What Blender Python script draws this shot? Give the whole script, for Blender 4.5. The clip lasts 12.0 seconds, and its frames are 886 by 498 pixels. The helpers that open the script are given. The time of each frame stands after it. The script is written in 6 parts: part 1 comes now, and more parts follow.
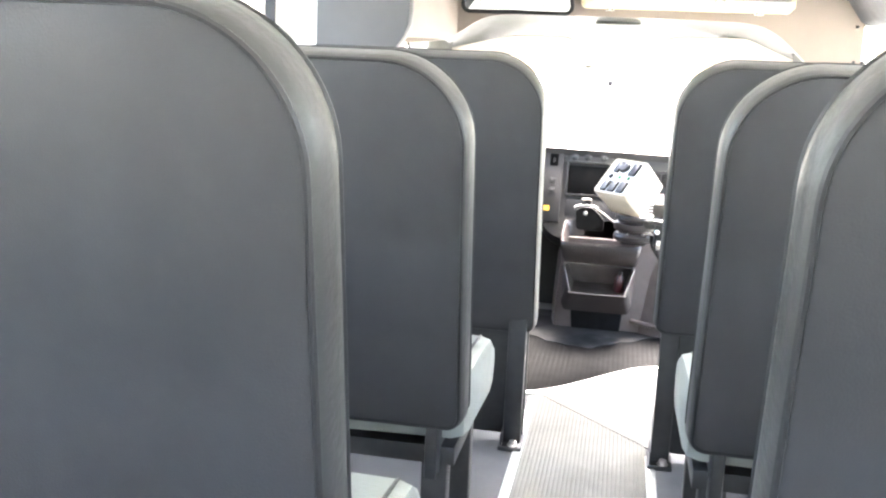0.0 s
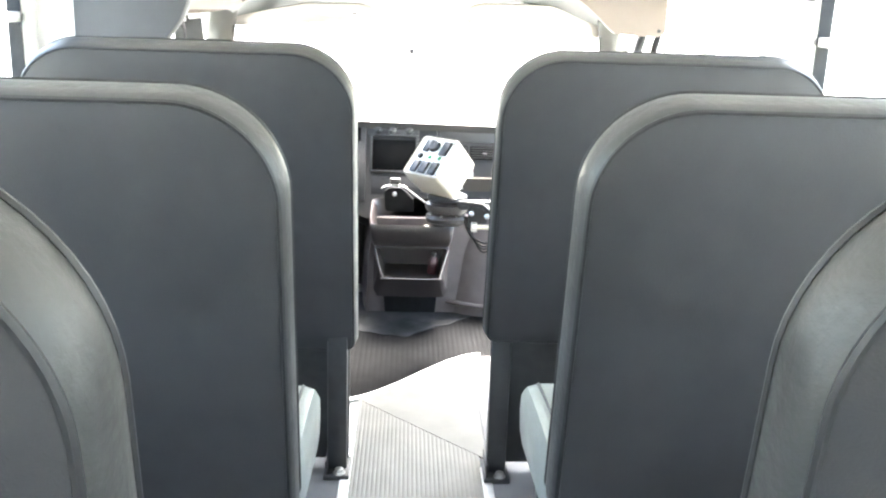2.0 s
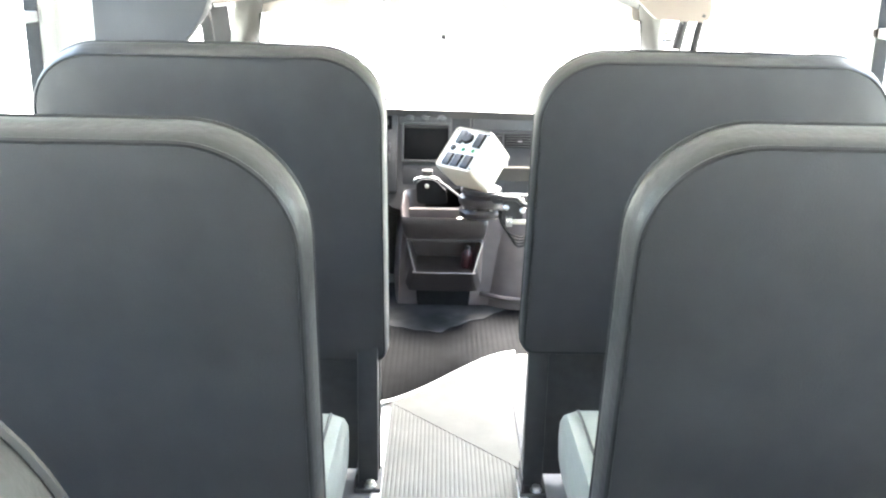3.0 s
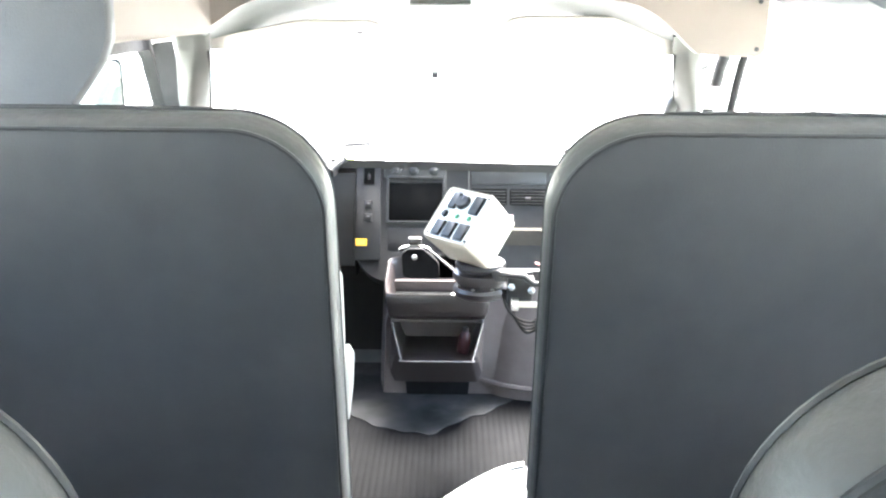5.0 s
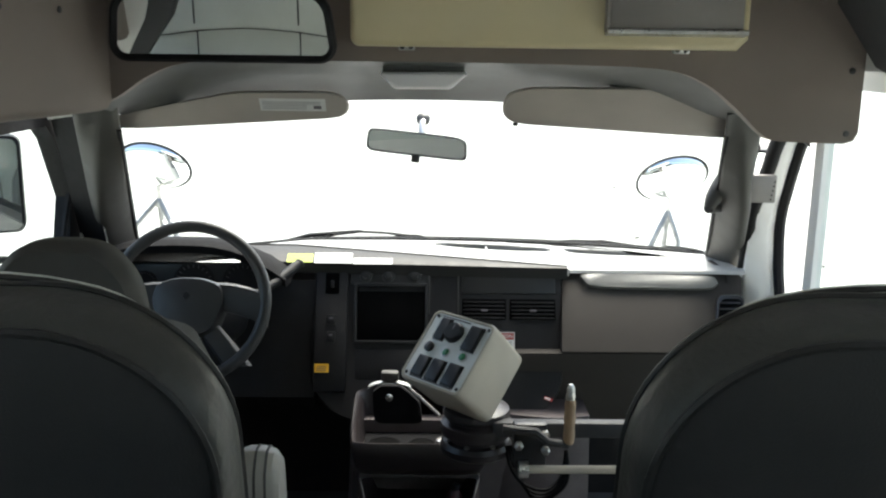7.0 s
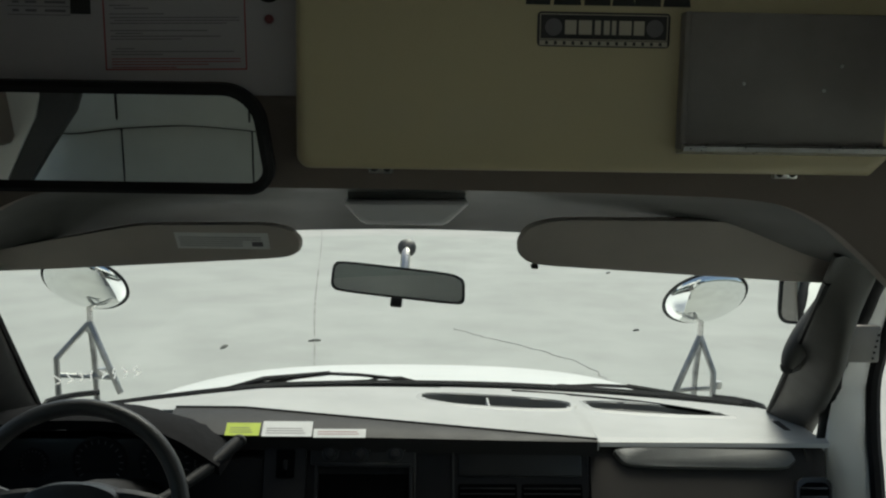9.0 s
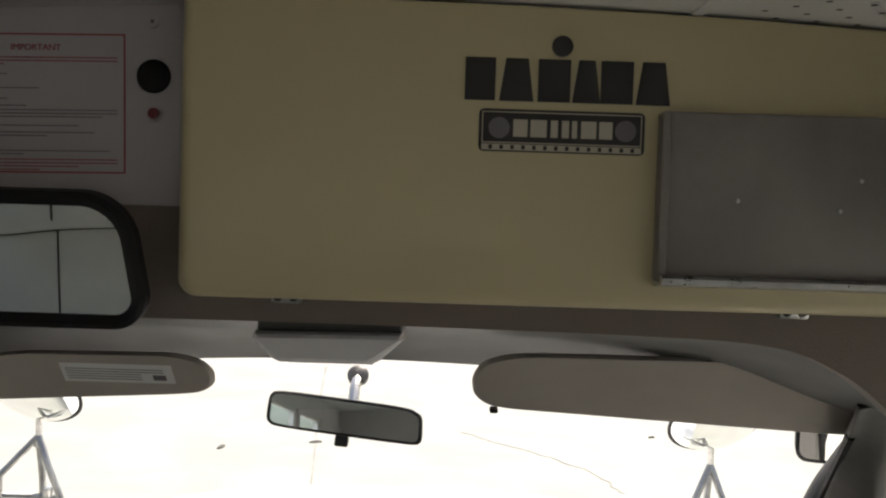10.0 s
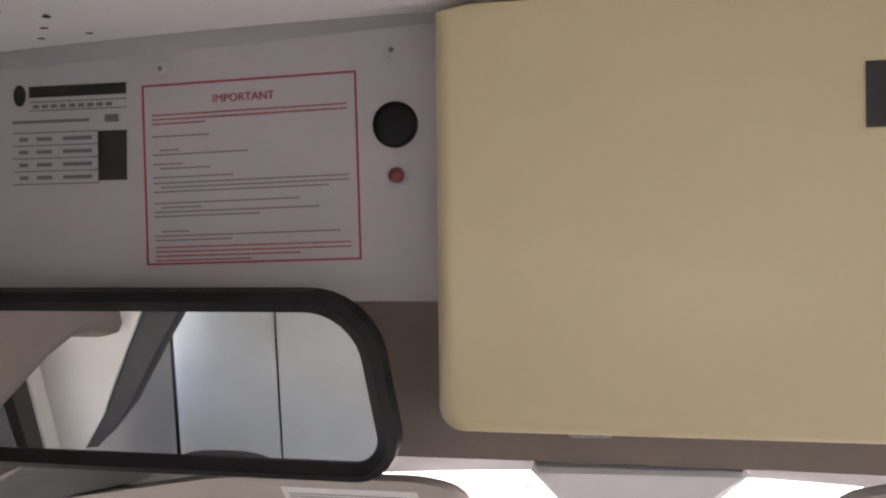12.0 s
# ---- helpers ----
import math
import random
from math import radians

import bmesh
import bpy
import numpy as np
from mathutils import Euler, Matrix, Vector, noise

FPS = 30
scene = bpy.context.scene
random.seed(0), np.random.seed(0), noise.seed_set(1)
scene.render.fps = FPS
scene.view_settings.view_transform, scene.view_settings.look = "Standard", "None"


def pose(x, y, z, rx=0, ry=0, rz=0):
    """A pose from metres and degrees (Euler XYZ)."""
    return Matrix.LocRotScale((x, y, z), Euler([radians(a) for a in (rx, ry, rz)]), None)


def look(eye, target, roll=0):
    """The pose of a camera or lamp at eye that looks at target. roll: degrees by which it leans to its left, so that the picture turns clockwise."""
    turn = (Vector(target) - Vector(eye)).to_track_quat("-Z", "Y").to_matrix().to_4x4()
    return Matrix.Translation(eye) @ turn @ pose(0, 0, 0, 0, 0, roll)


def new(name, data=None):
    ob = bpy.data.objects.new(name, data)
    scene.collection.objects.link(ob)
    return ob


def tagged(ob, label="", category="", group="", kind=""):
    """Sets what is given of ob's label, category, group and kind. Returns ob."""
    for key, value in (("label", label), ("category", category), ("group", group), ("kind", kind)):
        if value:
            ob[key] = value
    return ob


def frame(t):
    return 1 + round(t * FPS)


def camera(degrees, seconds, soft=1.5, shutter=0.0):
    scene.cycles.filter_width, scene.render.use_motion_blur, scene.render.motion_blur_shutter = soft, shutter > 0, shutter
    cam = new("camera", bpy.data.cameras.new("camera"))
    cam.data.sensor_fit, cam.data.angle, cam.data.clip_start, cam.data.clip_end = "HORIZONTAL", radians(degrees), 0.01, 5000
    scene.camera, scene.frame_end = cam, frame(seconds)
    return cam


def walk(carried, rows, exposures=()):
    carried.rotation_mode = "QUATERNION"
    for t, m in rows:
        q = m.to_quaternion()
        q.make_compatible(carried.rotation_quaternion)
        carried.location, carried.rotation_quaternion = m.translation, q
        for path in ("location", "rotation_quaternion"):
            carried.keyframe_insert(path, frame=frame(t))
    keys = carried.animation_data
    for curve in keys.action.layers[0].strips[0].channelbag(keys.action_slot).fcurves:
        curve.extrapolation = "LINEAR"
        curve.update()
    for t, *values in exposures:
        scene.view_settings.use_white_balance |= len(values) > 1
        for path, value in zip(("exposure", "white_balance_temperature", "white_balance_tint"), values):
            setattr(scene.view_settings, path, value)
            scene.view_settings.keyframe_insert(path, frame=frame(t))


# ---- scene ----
cam = camera(51.0, 12.0, soft=2.2)
PATH = [
    (0, (0.048, -2.59, 1.107), (-0.318, -0.662, 0.718), 2.5),
    (0.5, (0.002, -2.451, 1.121), (-0.129, -0.487, 0.764), 1.1),
    (1, (0.009, -2.338, 1.158), (-0.011, -0.374, 0.78), 0.6),
    (1.5, (0.0, -2.307, 1.187), (0.052, -0.352, 0.766), 1.4),
    (2, (-0.045, -2.287, 1.241), (0.038, -0.355, 0.734), 1.9),
    (2.5, (-0.049, -2.238, 1.292), (-0.007, -0.324, 0.713), 1.9),
    (4.5, (0.004, -1.711, 1.329), (-0.021, 0.206, 0.759), 0.2),
    (5, (0.019, -1.505, 1.328), (0.005, 0.42, 0.786), 0.5),
    (5.5, (0.034, -1.338, 1.332), (0.025, 0.597, 0.829), 0.6),
    (6, (0.008, -1.15, 1.341), (0.03, 0.793, 0.866), 0.7),
    (6.5, (0.0, -0.982, 1.341), (0.034, 0.967, 0.895), 0.8),
    (8.5, (-0.004, -0.367, 1.373), (0.022, 1.595, 0.986), 0.6),
    (9, (0.001, -0.213, 1.395), (0.06, 1.767, 1.124), 0.9),
    (9.5, (0.043, -0.099, 1.409), (0.099, 1.895, 1.264), 1.1),
    (10, (0.109, 0.028, 1.424), (0.123, 2.026, 1.352), 1.8),
    (10.5, (0.111, 0.109, 1.431), (0.177, 2.107, 1.383), 1.7),
    (11, (0.103, 0.179, 1.444), (0.156, 2.179, 1.397), 0.9),
    (11.5, (0.049, 0.259, 1.455), (-0.047, 2.256, 1.419), -0.3),
    (12, (-0.012, 0.317, 1.468), (-0.418, 2.275, 1.457), -0.6),
]
EXPOSURES = [(0, 5.47, 6900, 14), (0.6, 5.49, 6900, 13), (1.5, 5.25, 6700, 10), (2.7, 5.2, 6600, 8), (4.5, 5.27, 6450, 8), (5.1, 5.32, 6400, 8), (5.6, 4.45, 6500, 9), (6.1, 3.65, 6500, 8), (6.7, 2.35, 6500, 6), (8.3, 0.3, 6500, -2), (9.4, -0.2, 6600, -2), (9.8, 0.48, 7150, 8), (10.5, 1.72, 7100, 20), (11, 2.2, 7000, 24), (11.5, 2.34, 6950, 26), (12, 2.74, 6900, 28)]
walk(cam, [(t, look(eye, target, roll)) for t, eye, target, roll in PATH], EXPOSURES)

# ---------------------------------------------------------------- light
world = bpy.data.worlds.new("sky")
scene.world = world
world.use_nodes = True
wn, wl = world.node_tree.nodes, world.node_tree.links
sky = wn.new("ShaderNodeTexSky")
sky.sky_type, sky.sun_disc = "NISHITA", False
sky.sun_elevation, sky.sun_rotation = radians(62), radians(20)
sky.air_density, sky.dust_density, sky.ozone_density = 1.0, 5.0, 1.0
wn["Background"].inputs["Strength"].default_value = 0.15
wl.new(sky.outputs["Color"], wn["Background"].inputs["Color"])
sun = new("sun", bpy.data.lights.new("sun", "SUN"))
sun.data.energy, sun.data.angle, sun.data.color = 2.6, radians(28), (1.0, 0.97, 0.92)
sun.matrix_world = pose(0, 0, 12, 28, 0, 160)


# ---------------------------------------------------------------- materials
def mat(name, color, rough=0.5, metal=0.0, spread=0.12, scale=12.0, bump=0.0, bump_scale=180.0, stain=0.0, stain_color=(0.05, 0.05, 0.05), coat=0.0, spec=0.5, island=0.0):
    """A surface with broad tone changes, fine grain relief and, if asked for, stains."""
    m = bpy.data.materials.new(name)
    m.use_nodes = True
    n, l = m.node_tree.nodes, m.node_tree.links
    b = n["Principled BSDF"]
    b.inputs["Metallic"].default_value = metal
    b.inputs["Specular IOR Level"].default_value = spec
    b.inputs["Coat Weight"].default_value = coat
    tc = n.new("ShaderNodeTexCoord")
    no = n.new("ShaderNodeTexNoise")
    no.inputs["Scale"].default_value, no.inputs["Detail"].default_value = scale, 6.0
    l.new(tc.outputs["Object"], no.inputs["Vector"])
    ramp = n.new("ShaderNodeValToRGB")
    dark, light = [max(0.0, c * (1 - spread)) for c in color], [min(1.0, c * (1 + spread)) for c in color]
    ramp.color_ramp.elements[0].position, ramp.color_ramp.elements[1].position = 0.3, 0.7
    ramp.color_ramp.elements[0].color, ramp.color_ramp.elements[1].color = (*dark, 1), (*light, 1)
    l.new(no.outputs["Fac"], ramp.inputs["Fac"])
    out = ramp.outputs["Color"]
    if stain > 0:
        n2 = n.new("ShaderNodeTexNoise")
        n2.inputs["Scale"].default_value, n2.inputs["Detail"].default_value, n2.inputs["Roughness"].default_value = scale * 0.35, 9.0, 0.65
        l.new(tc.outputs["Object"], n2.inputs["Vector"])
        r2 = n.new("ShaderNodeValToRGB")
        r2.color_ramp.elements[0].position, r2.color_ramp.elements[1].position = 0.52, 0.75
        r2.color_ramp.elements[0].color, r2.color_ramp.elements[1].color = (0, 0, 0, 1), (stain, stain, stain, 1)
        l.new(n2.outputs["Fac"], r2.inputs["Fac"])
        mix = n.new("ShaderNodeMix")
        mix.data_type = "RGBA"
        l.new(r2.outputs["Color"], mix.inputs[0])
        l.new(out, mix.inputs[6])
        mix.inputs[7].default_value = (*stain_color, 1)
        out = mix.outputs[2]
    l.new(out, b.inputs["Base Color"])
    nr = n.new("ShaderNodeTexNoise")
    nr.inputs["Scale"].default_value, nr.inputs["Detail"].default_value = scale * 2.5, 4.0
    l.new(tc.outputs["Object"], nr.inputs["Vector"])
    mr = n.new("ShaderNodeMapRange")
    mr.inputs["To Min"].default_value, mr.inputs["To Max"].default_value = max(0.02, rough - 0.1), min(1.0, rough + 0.1)
    l.new(nr.outputs["Fac"], mr.inputs["Value"])
    l.new(mr.outputs["Result"], b.inputs["Roughness"])
    if bump > 0:
        nb = n.new("ShaderNodeTexNoise")
        nb.inputs["Scale"].default_value, nb.inputs["Detail"].default_value = bump_scale, 3.0
        l.new(tc.outputs["Object"], nb.inputs["Vector"])
        bp = n.new("ShaderNodeBump")
        bp.inputs["Strength"].default_value, bp.inputs["Distance"].default_value = bump, 0.002
        l.new(nb.outputs["Fac"], bp.inputs["Height"])
        l.new(bp.outputs["Normal"], b.inputs["Normal"])
    return m


def glass_mat(name, tint=(0.94, 0.97, 0.96), gloss=0.05):
    """Thin window glass: lets light straight through, with a faint reflection."""
    m = bpy.data.materials.new(name)
    m.use_nodes = True
    n, l = m.node_tree.nodes, m.node_tree.links
    n.remove(n["Principled BSDF"])
    tr, gl, mx = (n.new(k) for k in ("ShaderNodeBsdfTransparent", "ShaderNodeBsdfGlossy", "ShaderNodeMixShader"))
    tr.inputs["Color"].default_value = (*tint, 1)
    gl.inputs["Roughness"].default_value = gloss
    mx.inputs["Fac"].default_value = 0.025
    l.new(tr.outputs["BSDF"], mx.inputs[1])
    l.new(gl.outputs["BSDF"], mx.inputs[2])
    l.new(mx.outputs["Shader"], n["Material Output"].inputs["Surface"])
    return m


SEAT_BACK = mat("seat_back_vinyl", (0.0215, 0.0215, 0.0234), 0.62, spread=0.14, scale=7, bump=0.25, bump_scale=420, stain=0.5, stain_color=(0.017, 0.0172, 0.0185))
SEAT_EDGE = mat("seat_edge_vinyl", (0.0335, 0.0335, 0.032), 0.47, spread=0.18, scale=9, bump=0.6, bump_scale=85)
# Seat vinyl with windscreen light on the front pads lifted into its colour.
SEAT_FRONT = mat("seat_front_vinyl_lit", (0.64, 0.655, 0.62), 0.45, spread=0.08, scale=6, bump=0.4, bump_scale=140)
# The same vinyl in a darker colour for the cushions, with stains.
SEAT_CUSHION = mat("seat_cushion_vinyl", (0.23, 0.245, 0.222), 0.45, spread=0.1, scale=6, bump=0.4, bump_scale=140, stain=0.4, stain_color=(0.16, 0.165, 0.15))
PIPING = mat("black_piping", (0.012, 0.012, 0.013), 0.5)
BLACK_STEEL = mat("black_painted_steel", (0.02, 0.02, 0.021), 0.4, spread=0.3, scale=30, bump=0.1)
STEEL = mat("bright_steel", (0.55, 0.54, 0.52), 0.3, metal=1.0, spread=0.15, scale=40)
ALU = mat("aluminium_trim", (0.72, 0.72, 0.70), 0.4, metal=0.6, spread=0.1, scale=30)
RUNNER = mat("ribbed_runner_rubber", (0.175, 0.167, 0.15), 0.65, spread=0.12, scale=8, bump=0.2, stain=0.5, stain_color=(0.13, 0.122, 0.108), spec=0.25)
SIDE_FLOOR = mat("grey_floor_rubber", (0.11, 0.11, 0.115), 0.6, spread=0.15, scale=6, bump=0.2, stain=0.5, stain_color=(0.09, 0.085, 0.08))
MAT_BLACK = mat("black_ribbed_mat", (0.0036, 0.0036, 0.0042), 0.75, spread=0.3, scale=5, bump=0.2, stain=0.6, stain_color=(0.013, 0.013, 0.0145), spec=0.05)
TRAY = mat("rough_tray_rubber", (0.0085, 0.0083, 0.009), 0.8, spread=0.2, scale=30, bump=0.2, spec=0.08)
# Paler blue-grey: dust, and the mat's sheen put into the colour.
TOE = mat("dusty_sheen_blue", (0.022, 0.0222, 0.0235), 0.9, spread=0.5, scale=7, bump=0.5, bump_scale=300, stain=0.8, stain_color=(0.085, 0.086, 0.088), spec=0.1)
TAUPE = mat("taupe_trim", (0.185, 0.15, 0.128), 0.65, spread=0.06, scale=5, bump=0.25, bump_scale=350)
NOTICE_WALL = mat("pale_grey_panel", (0.42, 0.39, 0.40), 0.6, spread=0.05, scale=6, bump=0.08, stain=0.3, stain_color=(0.3, 0.27, 0.26))
CREAM = mat("cream_gelcoat", (0.54, 0.462, 0.285), 0.42, spread=0.05, scale=4, bump=0.12, bump_scale=60, coat=0.15, stain=0.25, stain_color=(0.42, 0.34, 0.2))
HEADLINER = mat("headliner_plastic", (0.078, 0.080, 0.075), 0.55, spread=0.06, scale=6, bump=0.2, bump_scale=300)
VISOR = mat("visor_fabric", (0.42, 0.375, 0.335), 0.85, spread=0.06, scale=10, bump=0.3, bump_scale=500)
DOME = mat("dome_panel_plastic", (0.84, 0.81, 0.82), 0.5, spread=0.04, scale=8, bump=0.15, bump_scale=300)
DASH_DARK = mat("dark_dash_plastic", (0.014, 0.0135, 0.0142), 0.58, spread=0.15, scale=10, bump=0.3, bump_scale=400, spec=0.32)
DASH_BLACK = mat("black_bezel_plastic", (0.020, 0.020, 0.021), 0.38, spread=0.15, scale=14)
DASH_GREY = mat("grey_dash_plastic", (0.435, 0.435, 0.415), 0.42, spread=0.08, scale=6, bump=0.3, bump_scale=400)
WHEEL_GRIP = mat("steering_wheel_vinyl", (0.046, 0.046, 0.047), 0.38, spread=0.1, scale=12, bump=0.25, bump_scale=420)
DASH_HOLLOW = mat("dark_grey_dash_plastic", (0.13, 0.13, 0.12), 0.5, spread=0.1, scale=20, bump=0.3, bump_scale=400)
BROW = mat("brow_plastic", (0.026, 0.025, 0.024), 0.5, spec=0.25, spread=0.08, scale=8, bump=0.25, bump_scale=400)
GLOVE = mat("glove_box_plastic", (0.044, 0.040, 0.036), 0.8, spread=0.06, scale=6, bump=0.3, bump_scale=400, spec=0.12)
CONSOLE = mat("console_plastic", (0.021, 0.017, 0.0175), 0.34, spread=0.12, scale=9, bump=0.25, bump_scale=300)
CARPET = mat("engine_cover_trim", (0.09, 0.075, 0.075), 0.5, spread=0.2, scale=14, bump=0.5, bump_scale=250)
PILLAR = mat("pillar_trim", (0.058, 0.055, 0.050), 0.6, spread=0.06, scale=8, bump=0.25, bump_scale=350)
SEAL = mat("black_door_seal", (0.010, 0.010, 0.011), 0.6, spread=0.2, scale=25, spec=0.2)
WHITE = mat("white_paint", (0.78, 0.78, 0.76), 0.35, spread=0.03, scale=5, coat=0.3)
JAMB = mat("door_jamb_paint", (0.82, 0.82, 0.79), 0.45, spread=0.05, scale=7, stain=0.3, stain_color=(0.4, 0.38, 0.34))
WALL = mat("pale_wall_panel", (0.66, 0.65, 0.63), 0.55, spread=0.04, scale=4, bump=0.1)
CEIL = mat("perforated_ceiling_metal", (0.85, 0.83, 0.82), 0.5, spread=0.03, scale=4)
PAD = mat("dark_padded_vinyl", (0.030, 0.0305, 0.034), 0.6, spread=0.08, scale=7, bump=0.3, bump_scale=300)
BOX_BEIGE = mat("beige_plastic", (0.47, 0.42, 0.34), 0.5, spread=0.05, scale=12, bump=0.15, bump_scale=300)
PANEL_WHITE = mat("white_panel_label", (0.72, 0.74, 0.73), 0.5, spread=0.04, scale=20)
SWITCH = mat("black_switch_plastic", (0.012, 0.012, 0.013), 0.35, spread=0.2, scale=60)
GREEN = mat("green_lens", (0.03, 0.2, 0.08), 0.25)
YELLOW = mat("yellow_label", (0.75, 0.42, 0.02), 0.5, spread=0.08, scale=60)
LIME = mat("lime_label", (0.45, 0.55, 0.03), 0.5, spread=0.08, scale=40)
PAPER = mat("white_label", (0.72, 0.72, 0.7), 0.6, spread=0.04, scale=30)
RED = mat("red_print", (0.30, 0.028, 0.028), 0.5, spread=0.1, scale=40)
INK = mat("black_print", (0.015, 0.013, 0.013), 0.5, spread=0.15, scale=40)
PALE_INK = mat("grey_print", (0.15, 0.135, 0.145), 0.6)
PLATE = mat("brushed_grey_plate", (0.235, 0.212, 0.198), 0.45, metal=0.2, spread=0.14, scale=8, bump=0.08, stain=0.6, stain_color=(0.15, 0.13, 0.12))
WOOD = mat("worn_wood_grip", (0.26, 0.17, 0.1), 0.5, spread=0.25, scale=30, bump=0.2)
DRIVER_BEIGE = mat("beige_seat_vinyl", (0.31, 0.295, 0.265), 0.5, spread=0.06, scale=10, bump=0.3)
DRIVER_GREY = mat("driver_seat_cloth", (0.06, 0.058, 0.055), 0.8, spread=0.12, scale=12, bump=0.4, bump_scale=500)
CONCRETE = mat("yard_concrete", (0.36, 0.365, 0.34), 0.85, spread=0.08, scale=1.3, bump=0.3, bump_scale=40, stain=0.5, stain_color=(0.27, 0.27, 0.25))
MIRROR = mat("mirror_silver", (0.86, 0.88, 0.87), 0.02, metal=1.0, spread=0.01)
for node in MIRROR.node_tree.nodes:
    if node.type == "MAP_RANGE":
        node.inputs["To Min"].default_value, node.inputs["To Max"].default_value = 0.0, 0.02
GLASS = glass_mat("window_glass")
# Near-black in place of the shade inside holes, slots and recesses.
DARK_GAP = mat("hole_shade_black", (0.004, 0.004, 0.004), 0.9, spec=0.03)


# ---------------------------------------------------------------- mesh helpers
def part(name, bm, material, parent=None, label="", smooth=True):
    me = bpy.data.meshes.new(name)
    bmesh.ops.recalc_face_normals(bm, faces=bm.faces)
    bm.to_mesh(me)
    bm.free()
    me.materials.append(material)
    if smooth:
        me.shade_smooth()
        me.set_sharp_from_angle(angle=radians(38))
    ob = new(name, me)
    if parent is not None:
        ob.parent = parent
    if label:
        tagged(ob, label)
    return ob


def thing(name, label, category, m=None, group="", kind=""):
    ob = new(name)
    ob.empty_display_size = 0.05
    if m is not None:
        ob.matrix_basis = m
    return tagged(ob, label, category, group, kind)


def box(bm, x0, x1, y0, y1, z0, z1, bevel=0.0, m=None, seg=2):
    r = bmesh.ops.create_cube(bm, size=1.0)
    vs = r["verts"]
    bmesh.ops.transform(bm, verts=vs, matrix=Matrix.Translation(((x0 + x1) / 2, (y0 + y1) / 2, (z0 + z1) / 2)) @ Matrix.Diagonal((x1 - x0, y1 - y0, z1 - z0, 1)))
    if bevel > 0:
        es = list({e for v in vs for e in v.link_edges})
        r = bmesh.ops.bevel(bm, geom=es, offset=bevel, segments=seg, profile=0.5, affect="EDGES")
        vs = list({v for f in r["faces"] for v in f.verts} | {v for v in vs if v.is_valid})
    if m is not None:
        bmesh.ops.transform(bm, verts=vs, matrix=m)
    return bm


def new_box(*a, **k):
    return box(bmesh.new(), *a, **k)


def prism(bm, pts, axis, a, b, m=None):
    """A flat outline (two coordinates a point) drawn out along axis from a to b."""
    def place(p, d):
        q = {"x": (d, p[0], p[1]), "y": (p[0], d, p[1]), "z": (p[0], p[1], d)}[axis]
        return m @ Vector(q) if m is not None else Vector(q)
    lo, hi = [bm.verts.new(place(p, a)) for p in pts], [bm.verts.new(place(p, b)) for p in pts]
    n = len(pts)
    bm.faces.new(lo)
    bm.faces.new(hi[::-1])
    for i in range(n):
        bm.faces.new((lo[i], hi[i], hi[(i + 1) % n], lo[(i + 1) % n]))
    return bm


def rings(bm, loops, close=True, cap_first=True, cap_last=True):
    """A skin over loops of points, each with the same count."""
    vs = [[bm.verts.new(p) for p in loop] for loop in loops]
    n = len(loops[0])
    for a, b in zip(vs, vs[1:]):
        for i in range(n if close else n - 1):
            j = (i + 1) % n
            bm.faces.new((a[i], a[j], b[j], b[i]))
    if close and cap_first:
        bm.faces.new(vs[0][::-1])
    if close and cap_last:
        bm.faces.new(vs[-1])
    return bm


def tube(bm, pts, r, n=8, closed=False):
    """A round bar along points."""
    pts = [Vector(p) for p in pts]
    loops = []
    k = len(pts)
    side = None
    for i, p in enumerate(pts):
        a, b = pts[(i - 1) % k if closed else max(i - 1, 0)], pts[(i + 1) % k if closed else min(i + 1, k - 1)]
        d = (b - a).normalized()
        if side is None:
            side = d.orthogonal().normalized()
        side = (side - d * side.dot(d)).normalized()
        up = d.cross(side)
        rr = r[i] if isinstance(r, (list, tuple)) else r
        loops.append([p + rr * (math.cos(2 * math.pi * j / n) * side + math.sin(2 * math.pi * j / n) * up) for j in range(n)])
    if closed:
        loops.append(loops[0])
        # the frame may have turned on the way round; ends meet well enough for small bars
        return rings(bm, loops, cap_first=False, cap_last=False)
    return rings(bm, loops)


def lathe(bm, profile, n=24, m=None):
    """A turned shape: radius and height pairs about z."""
    loops = [[Vector((r * math.cos(2 * math.pi * j / n), r * math.sin(2 * math.pi * j / n), z)) for j in range(n)] for r, z in profile]
    if m is not None:
        loops = [[m @ p for p in loop] for loop in loops]
    return rings(bm, loops)


def sheet(bm, fn, us, vs, thick=None):
    """A surface fn(u, v) over two lists; thick: a vector that gives it depth."""
    grid = [[Vector(fn(u, v)) for u in us] for v in vs]
    top = [[bm.verts.new(p) for p in row] for row in grid]
    def faces(g):
        for a, b in zip(g, g[1:]):
            for i in range(len(a) - 1):
                bm.faces.new((a[i], a[i + 1], b[i + 1], b[i]))
    faces(top)
    if thick is not None:
        low = [[bm.verts.new(p + Vector(thick)) for p in row] for row in grid]
        faces(low)
        def rim(g, h):
            for i in range(len(g) - 1):
                bm.faces.new((g[i], g[i + 1], h[i + 1], h[i]))
        rim(top[0], low[0]), rim(top[-1], low[-1])
        rim([r[0] for r in top], [r[0] for r in low]), rim([r[-1] for r in top], [r[-1] for r in low])
    return bm


